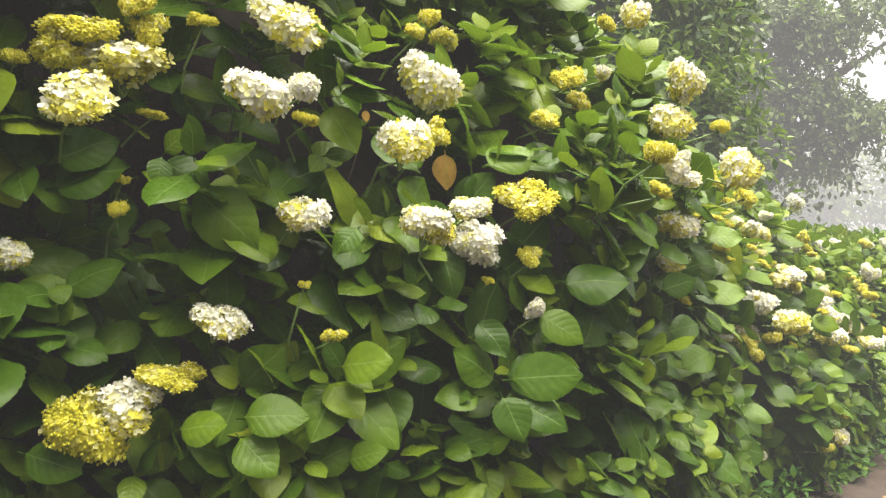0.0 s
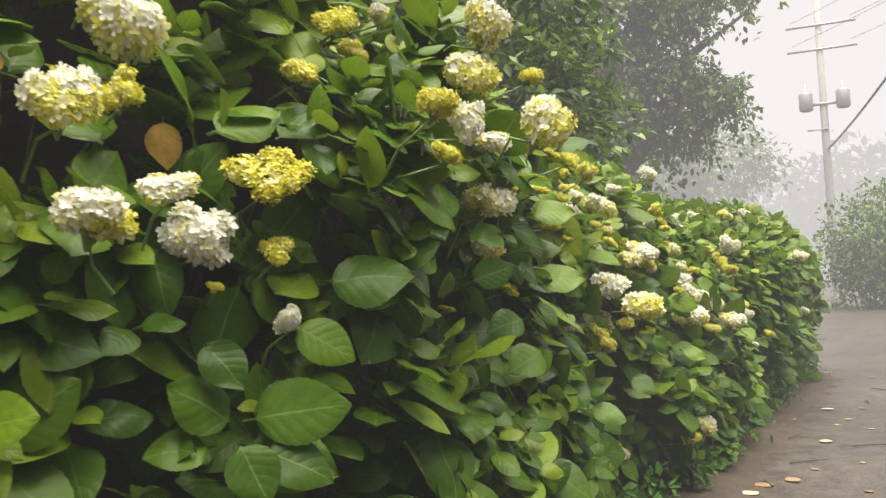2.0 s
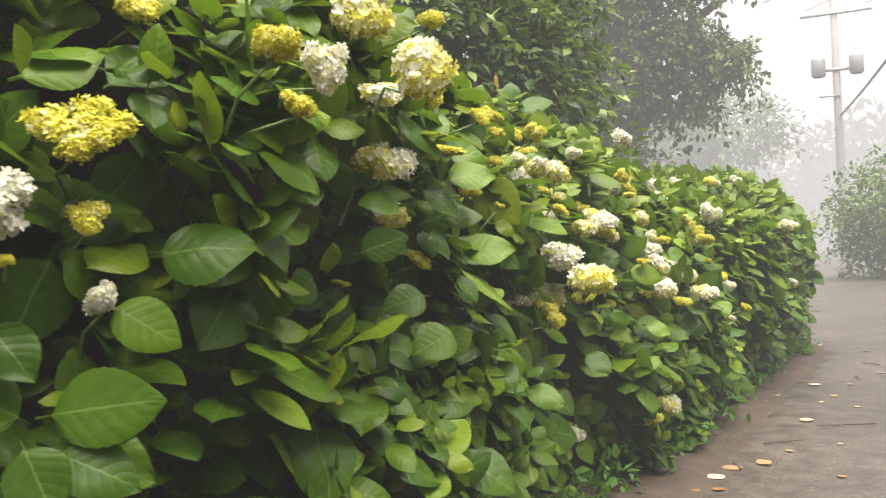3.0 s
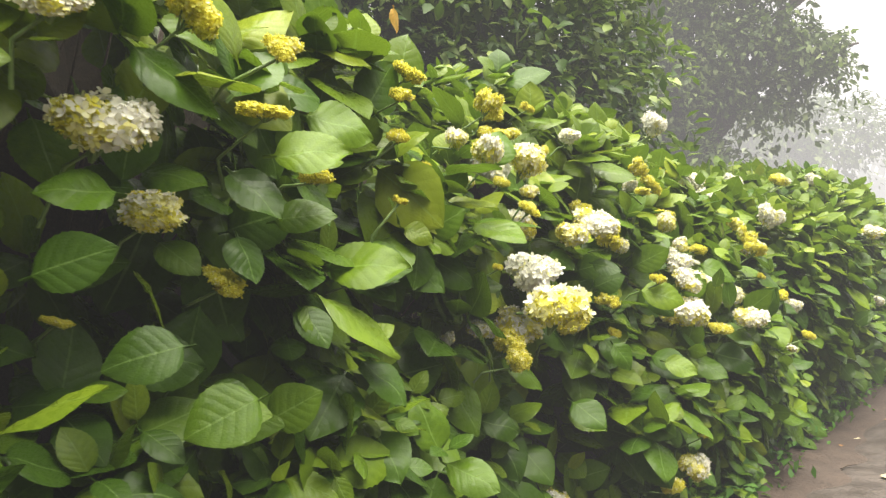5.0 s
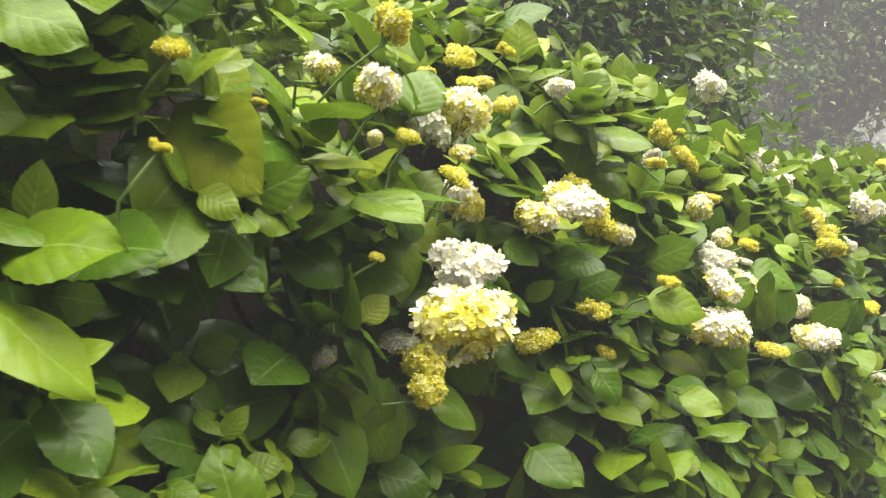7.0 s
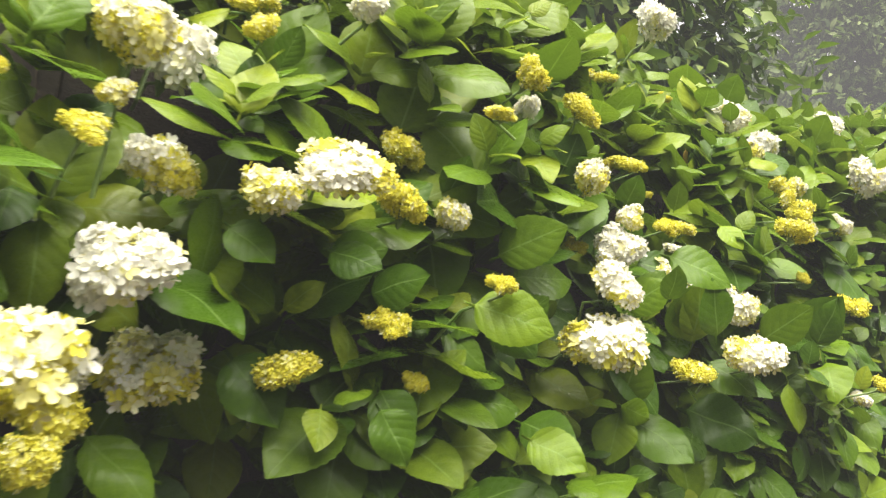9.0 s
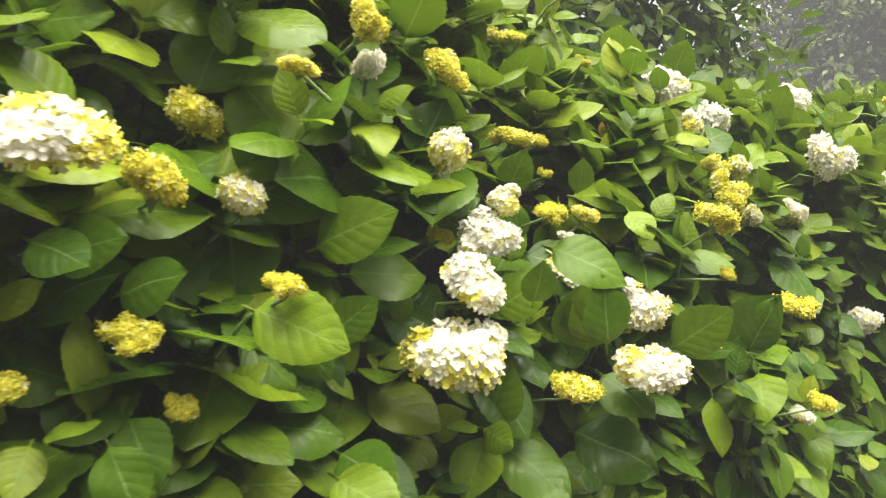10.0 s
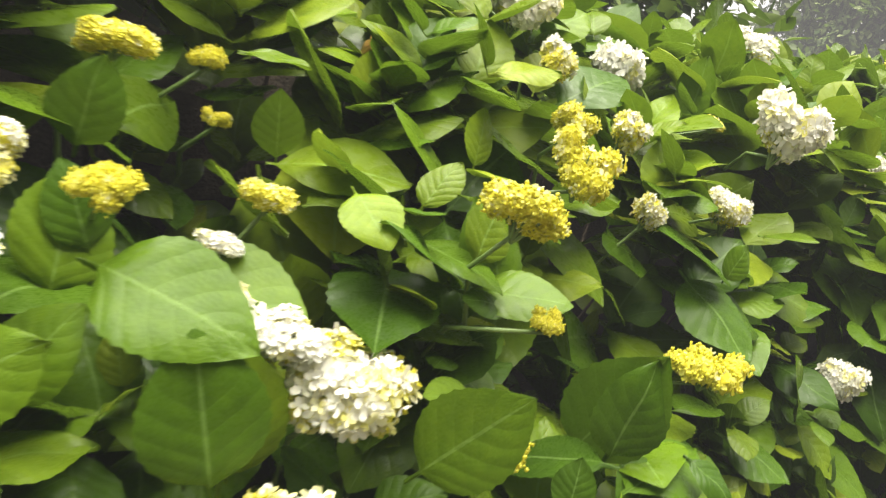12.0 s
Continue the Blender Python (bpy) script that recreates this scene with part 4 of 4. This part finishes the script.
tree = thing("broadleaf_tree", (*away((10.0, 31.5, 0))[:2], 0), "large leafy tree half hidden in fog, drooping branches", "tree")
limbs = [[(away((10.0, 31.5, 0)), 0.55), (away((10.1, 31.5, 3.0)), 0.45), (away((10.3, 31.4, 6.0)), 0.34), (away((10.4, 31.2, 10.0)), 0.16)]]
for tip in ((14.6, 29.9, 7.6), (13.4, 30.4, 9.5), (7.0, 31.8, 8.0), (8.2, 30.4, 6.2), (12.6, 30.2, 6.4), (11.0, 32.5, 12.0), (15.2, 30.2, 10.6)):
    middle_way = tuple(np.array((10.2, 31.4, 5.4)) * 0.5 + np.array(tip) * 0.5 + np.array((0, 0, 0.8)))
    limbs.append([(away((10.2, 31.4, 4.6)), 0.2), (away(middle_way), 0.11), (away(tip), 0.03)])
pts, fcs = tubes(limbs, 8)
under(tree, "trunk", mesh_of("trunk", pts, fcs, [BARK]), "dark trunk with spreading limbs")
lobes = [(8.2, 31.8, 8.6), (10.4, 31.2, 8.0), (11.2, 31.0, 10.6), (9.0, 31.0, 6.6), (12.3, 30.4, 8.2), (13.0, 30.4, 10.8), (13.6, 30.1, 7.9), (14.4, 29.9, 7.4), (12.4, 30.2, 6.3), (13.9, 30.0, 7.0), (14.7, 29.9, 6.9), (13.1, 30.2, 6.2), (15.0, 29.8, 7.6), (8.5, 32.0, 12.0), (14.8, 30.1, 11.2), (7.0, 31.6, 5.4), (11.2, 30.8, 6.6), (9.2, 31.0, 4.4), (10.2, 30.8, 4.2)]
reaches = [(2.2, 1.6, 2.0), (2.0, 1.6, 1.8), (2.0, 1.6, 1.8), (1.8, 1.4, 1.4), (1.3, 1.0, 1.0), (1.3, 1.1, 1.2), (1.0, 0.8, 0.45), (0.8, 0.6, 0.3), (0.6, 0.5, 0.6), (0.4, 0.35, 0.6), (0.25, 0.25, 0.45), (0.3, 0.3, 0.6), (0.5, 0.4, 0.25), (3, 2, 2), (1.0, 0.9, 0.5), (1.8, 1.3, 1.6), (1.2, 1.0, 0.7), (1.5, 1.2, 1.5), (1.2, 1.0, 1.4)]
leafy_mass("crown", tree, TREE_LEAF, [away((x - 0.17 * max(x - 8.0, 0.0), y, z)) for x, y, z in lobes], [tuple(TREE_SCALE * 0.82 * v for v in r) for r in reaches], 44000, 0.24, "dense hanging grey-green leaves", 5, 0.35, spray=24, hang=0.7)


def far_tree(x, y, height, spread, seed, name="broadleaf_tree", label="tree fading into thick fog beyond the lane", lift=0.35, size=0.5, count=2600):
    r = np.random.default_rng(seed)
    ob = thing(name, (x, y, 0), label, "tree", "trees fading in the fog")
    pts, fcs = tubes([[((x, y, 0), 0.03 * height), ((x + 0.1, y, height * 0.5), 0.02 * height), ((x + 0.2, y, height * 0.9), 0.006 * height)]], 7)
    under(ob, "trunk", mesh_of("trunk", pts, fcs, [BARK]))
    centres = [(x + r.normal() * spread * 0.5, y + r.normal() * spread * 0.4, height * r.uniform(lift, 0.82)) for _ in range(7)]
    radii = [(spread * r.uniform(0.35, 0.6), spread * 0.45, height * r.uniform(0.14, 0.24)) for _ in range(7)]
    leafy_mass("crown", ob, TREE_LEAF, centres, radii, count, size, "", seed, 0.4, spray=10)
    return ob


far_tree(38.0, 96.0, 17.5, 10.0, 31, lift=0.15, size=0.75, count=15000)
far_tree(28.0, 99.0, 19.0, 9.0, 32, lift=0.15, size=0.75, count=15000)
for k, (x, y, h) in enumerate(((78, 195, 20), (94, 199, 24), (109, 195, 29), (126, 190, 31), (143, 186, 29), (160, 177, 25), (180, 168, 26), (64, 203, 20), (202, 155, 26), (228, 146, 28))):
    far_tree(x, y, h * 0.92, 16.0, 40 + k, lift=0.1, size=2.6, count=3600)
for k, (x, y) in enumerate(((-14, 40), (-6, 46), (2, 48), (8, 50), (-22, 30), (-26, 16))):
    far_tree(x * 1.6, y * 1.6, 15.0, 9.0, 60 + k, size=0.8, count=1800)


def round_shrub(x, y, wide, height, seed, count, label):
    ob = thing("roadside_shrub", (x, y, 0), label, "shrub", "shrubs across the lane")
    r = np.random.default_rng(seed)
    pts, fcs = tubes([[((x + 0.1 * k, y, 0), 0.05), ((x + 0.3 * k, y, height * 0.5), 0.03), ((x + 0.5 * k, y, height * 0.85), 0.01)] for k in (-2, 0, 2)], 6)
    under(ob, "trunk", mesh_of("trunk", pts, fcs, [BARK]))
    centres = [(x + r.uniform(-0.5, 0.5) * wide, y + r.uniform(-0.4, 0.4) * wide, height * f) for f in (0.2, 0.25, 0.4, 0.45, 0.6, 0.7)]
    radii = [(wide * r.uniform(0.42, 0.55), wide * 0.5, height * r.uniform(0.24, 0.3)) for _ in centres]
    leafy_mass("crown", ob, SHRUB_LEAF, centres, radii, count, 0.2, "dense dull green leaves", seed, 0.5, spray=9)


round_shrub(20.0, 31.0, 4.3, 4.8, 81, 17000, "dense round green shrub in fog across the lane")
round_shrub(24.6, 27.8, 4.6, 6.0, 82, 13000, "dense tall green shrub in fog across the lane")
# tall shrubs added out of view to block low side light on the hedge
for k, (x, y) in enumerate(((17.5, 12.5), (16.0, 10.2), (14.5, 8.0), (13.1, 6.0), (11.8, 4.0), (10.7, 2.0), (9.6, 0.2), (8.4, -1.7), (7.2, -3.4), (5.6, -5.2), (4.0, -6.6), (0.0, -8.4), (-4.5, -8.0))):
    round_shrub(x, y, 3.2, 7.4, 90 + k, 11000, "unseen green shrub added to block low light on the hedge")
round_shrub(22.5, 18.0, 3.6, 4.2, 83, 6000, "dense round green shrub in fog across the lane")

# ---- the utility pole ----
PX, PY = 25.5, 44.8
pole = thing("utility_pole", (PX, PY, 0), "tall concrete utility pole with crossarms and transformers in fog", "pole")
pts, fcs = tubes([[((PX, PY, 0), 0.23), ((PX, PY, 7), 0.2), ((PX, PY, 16.2), 0.145)]], 14)
under(pole, "shaft", mesh_of("shaft", pts, fcs, [CONCRETE]), "round grey concrete shaft")
ARM = np.array((0.86, -0.51, 0.0))


def beam(parent, name, centre, half, label=""):
    """A bevelled bar along the crossarm's direction."""
    bm = bmesh.new()
    bmesh.ops.create_cube(bm, size=1.0)
    bmesh.ops.scale(bm, vec=(half[0] * 2, half[1] * 2, half[2] * 2), verts=bm.verts)
    bmesh.ops.bevel(bm, geom=bm.edges[:], offset=min(half) * 0.3, segments=2, affect="EDGES")
    bmesh.ops.transform(bm, matrix=Matrix.Translation(centre) @ Matrix.Rotation(math.atan2(ARM[1], ARM[0]), 4, "Z"), verts=bm.verts)
    ob = part(name, bm, STEEL, None, label)
    ob.parent = parent
    ob.matrix_parent_inverse = Matrix.Translation(-Vector(parent.location))
    return ob


for z, reach in ((13.85, 1.65), (12.6, 1.65)):
    arm = beam(pole, "crossarm", (PX, PY - 0.2, z), (reach, 0.05, 0.06), "grey steel crossarm")
    for off in (-1.4, -0.7, 0.75, 1.4):
        q = np.array((PX, PY - 0.2, z)) + ARM * off
        tall = 0.75 if abs(off) > 1 else 0.45
        pts, fcs = tubes([[(q + (0, 0, -tall), 0.03), (q + (0, 0, -tall * 0.6), 0.07), (q + (0, 0, -0.1), 0.06), (q + (0, 0, 0.05), 0.1), (q + (0, 0, 0.14), 0.05), (q + (0, 0, 0.24), 0.1), (q + (0, 0, tall * 0.7), 0.04)]], 8)
        ins = new("insulator", mesh_of("insulator", pts, fcs, [CERAMIC]))
        ins.parent = arm
        ins.matrix_parent_inverse = Matrix.Translation(-Vector(pole.location))
for off in (-0.9, 0.85):
    q = np.array((PX, PY - 0.15, 9.5)) + ARM * off
    pts, fcs = tubes([[(q, 0.26), (q + (0, 0, 0.08), 0.34), (q + (0, 0, 0.85), 0.34), (q + (0, 0, 0.95), 0.28), (q + (0, 0, 1.0), 0.08), (q + (0, 0, 1.35), 0.06)]], 14)
    under(pole, "transformer", mesh_of("transformer", pts, fcs, [STEEL]), "grey drum transformer")
beam(pole, "bracket", (PX, PY - 0.2, 9.8), (0.7, 0.06, 0.08))
beam(pole, "bracket", (PX - 0.4, PY, 8.5), (0.5, 0.04, 0.04))


def cable(a, b, sag, radius, label):
    a, b = np.array(a, dtype=float), np.array(b, dtype=float)
    line = [(a + (b - a) * t - np.array((0, 0, 4 * sag * t * (1 - t))), radius) for t in np.linspace(0, 1, 18)]
    pts, fcs = tubes([line], 6)
    ob = new("overhead_cable", mesh_of("overhead_cable", pts, fcs, [RUBBER]))
    tagged(ob, label, "cable", "cables from the pole")


cable((PX, PY - 0.2, 7.5), (14.6, 18.4, 8.6), 0.3, 0.045, "thick dark overhead cable running from the pole")
for off, z in ((-1.4, 14.1), (1.4, 14.1), (-1.4, 12.9), (1.4, 12.9)):
    q = np.array((PX, PY - 0.2, z)) + ARM * off
    cable(q, q + np.array((7.0, -22.0, 4.0)), 0.5, 0.012, "thin overhead wire running from the pole")

# ---- small things along the foot of the row ----
weeds = thing("weeds", (3.0, 6.8, 0), "low green weeds along the foot of the hedge", "weeds", kind="stuff")
clumps = rng.uniform(7.5, 16.8, 60)
n = 1300
own = rng.integers(0, 60, n)
s = np.clip(clumps[own] + rng.normal(size=n) * 0.1, 7.0, 17.2)
i = (s / 0.05).astype(int)
p = np.column_stack((LINE[i] + OUTWARD[i] * (np.sin(own * 2.3) * 0.1 - 0.1 + rng.normal(size=n) * 0.06)[:, None], rng.random(n) * (0.1 + 0.12 * np.abs(np.sin(own * 1.7))) + 0.02))
axis = unit(rng.normal(size=(n, 3)) + (0, 0, 0.3))
pts, fcs, uvs = scatter(SMALL, p, basis(axis, unit(rng.normal(size=(n, 3)) * 0.4 + (0, 0, 1))), rng.uniform(0.045, 0.09, n), rng.integers(0, 5, n))
under(weeds, "weed_leaves", mesh_of("weed_leaves", pts, fcs, [WEED_LEAF], uvs=uvs), "", "stuff")

FALLEN_MESH = [mesh_of("fallen_leaf", p * (1, 1, 0.22), f, [FALLEN], uvs=u) for p, f, u in FINE[:5]]


def fallen_leaf(x, y, size, turn, k):
    ob = new("fallen_leaf", FALLEN_MESH[k % 5])
    ob.matrix_basis = pose(x, y, 0.012 * math.sin(x * 1.3 + 0.6 * y) * math.sin(y * 0.9) + 0.006 + size * 0.045, rng.uniform(-2, 3), rng.uniform(-4, 4), turn) @ Matrix.Diagonal((size, size, size, 1))
    tagged(ob, "dry pale brown leaf fallen on the wet asphalt", "leaf", "fallen leaves on the lane")


for k, (x, y) in enumerate([(2.99, 6.40), (2.83, 6.21), (2.65, 6.07), (2.51, 5.97), (3.75, 7.74), (4.14, 7.60), (4.28, 8.54), (3.30, 6.40), (5.83, 10.74), (5.13, 9.19), (6.94, 11.45), (2.76, 5.96), (3.48, 7.63)]):
    fallen_leaf(x, y, rng.uniform(0.1, 0.16), rng.uniform(0, 360), k)
for k in range(26):
    s = rng.uniform(8.5, 17.0)
    i = int(s / 0.05)
    q = LINE[i] + OUTWARD[i] * abs(rng.normal()) * 0.9
    fallen_leaf(q[0], q[1], rng.uniform(0.05, 0.11), rng.uniform(0, 360), k)



def fallen_twig(x, y, long, turn):
    a = math.radians(turn)
    d = np.array((math.cos(a), math.sin(a), 0.0))
    side = np.array((-d[1], d[0], 0.0))
    base = np.array((x, y, 0.012 * math.sin(x * 1.3 + 0.6 * y) * math.sin(y * 0.9) + 0.012))
    bend = rng.normal() * 0.06 * long
    lines = [[(base, 0.005), (base + d * long * 0.5 + side * bend, 0.0045), (base + d * long, 0.002)],
             [(base + d * long * 0.55 + side * bend, 0.003), (base + d * long * 0.8 + side * (bend + 0.14 * long), 0.0015)]]
    pts, fcs = tubes(lines, 6)
    tagged(new("fallen_twig", mesh_of("fallen_twig", pts, fcs, [WOOD])), "thin brown twig fallen on the wet asphalt", "twig", "fallen twigs on the lane")


for x, y, long, turn in ((3.52, 6.95, 0.30, 5), (4.55, 7.35, 0.42, 170), (5.6, 9.4, 0.22, 60), (6.3, 10.2, 0.25, 100), (4.0, 7.9, 0.18, 35), (3.1, 6.35, 0.2, 80)):
    fallen_twig(x, y, long, turn)

# the bed of damp soil under the row
rim = np.arange(0, len(RUN), 2)
rims = [-0.3, -0.05, 0.5, 1.2, 2.0, 2.3]
pts = [(LINE[i, 0] - OUTWARD[i, 0] * (e + 0.06 * math.sin(i * 0.13 + e) + 0.03 * math.sin(i * 0.47)), LINE[i, 1] - OUTWARD[i, 1] * (e + 0.06 * math.sin(i * 0.13 + e) + 0.03 * math.sin(i * 0.47)), z + 0.006 * math.sin(i * 0.4)) for i in rim for e, z in zip(rims, (-0.012, 0.03, 0.07, 0.08, 0.05, -0.02))]
fcs = [(a * 6 + k, a * 6 + k + 1, a * 6 + k + 7, a * 6 + k + 6) for a in range(len(rim) - 1) for k in range(5)]
tagged(new("soil_bed", mesh_of("soil_bed", pts, fcs, [SOIL])), "dark damp soil bed under the hydrangeas", "soil", kind="structure")

# withered leaves caught among the green ones
for x, y, z, size in ((0.01, 3.26, 1.83, 0.15), (-0.22, 2.72, 1.86, 0.04), (2.95, 7.45, 1.66, 0.06), (2.74, 6.98, 1.38, 0.06), (1.45, 4.65, 2.05, 0.08)):
    s = across_row(x, y)
    ob = under(BUSHES[bush_of(s)], "leaf", FINE_MESHES[3].copy(), "withered orange-brown leaf")
    ob.data.materials.clear()
    ob.data.materials.append(DEAD_LEAF)
    i = int(s / 0.05)
    turn = basis(np.array([(OUTWARD[i, 0] * 0.2, OUTWARD[i, 1] * 0.2, -1.0)]), np.array([(*OUTWARD[i], 0.3)]))[0]
    ob.matrix_basis = Matrix.Translation((x, y, z)) @ Matrix(turn.tolist()).to_4x4() @ Matrix.Diagonal((size, size, size, 1))

# the large leaves, each on its own
for k, (a, b) in enumerate(BIG):
    s = across_row(a[0], a[1])
    i = int(s / 0.05)
    ob = under(BUSHES[bush_of(s)], "leaf", FINE_MESHES[(0, 3, 6, 7, 1, 9)[k % 6]])
    turn = basis((b - a)[None], np.array([(*(OUTWARD[i] * 0.62 - AHEAD[i] * 0.25), 0.45)]))[0]
    long = np.linalg.norm(b - a)
    ob.matrix_basis = Matrix.Translation(a) @ Matrix(turn.tolist()).to_4x4() @ Matrix.Diagonal((long, long, long, 1))

# the leaves nearest to the lane, one by one
shapes = rng.integers(0, len(FINE_MESHES), len(single))
for k in np.nonzero(single)[0]:
    bush = BUSHES[owner[k]]
    ob = bpy.data.objects.new("leaf", (YOUNG_MESHES if leaf_young[k] else FINE_MESHES)[shapes[k]])
    scene.collection.objects.link(ob)
    ob.parent = bush
    ob.matrix_parent_inverse = Matrix.Translation(-Vector(bush.location))
    ob.matrix_basis = Matrix.Translation(leaf_at[k]) @ Matrix(turns[k].tolist()).to_4x4() @ Matrix.Diagonal((*([leaf_size[k]] * 3), 1))
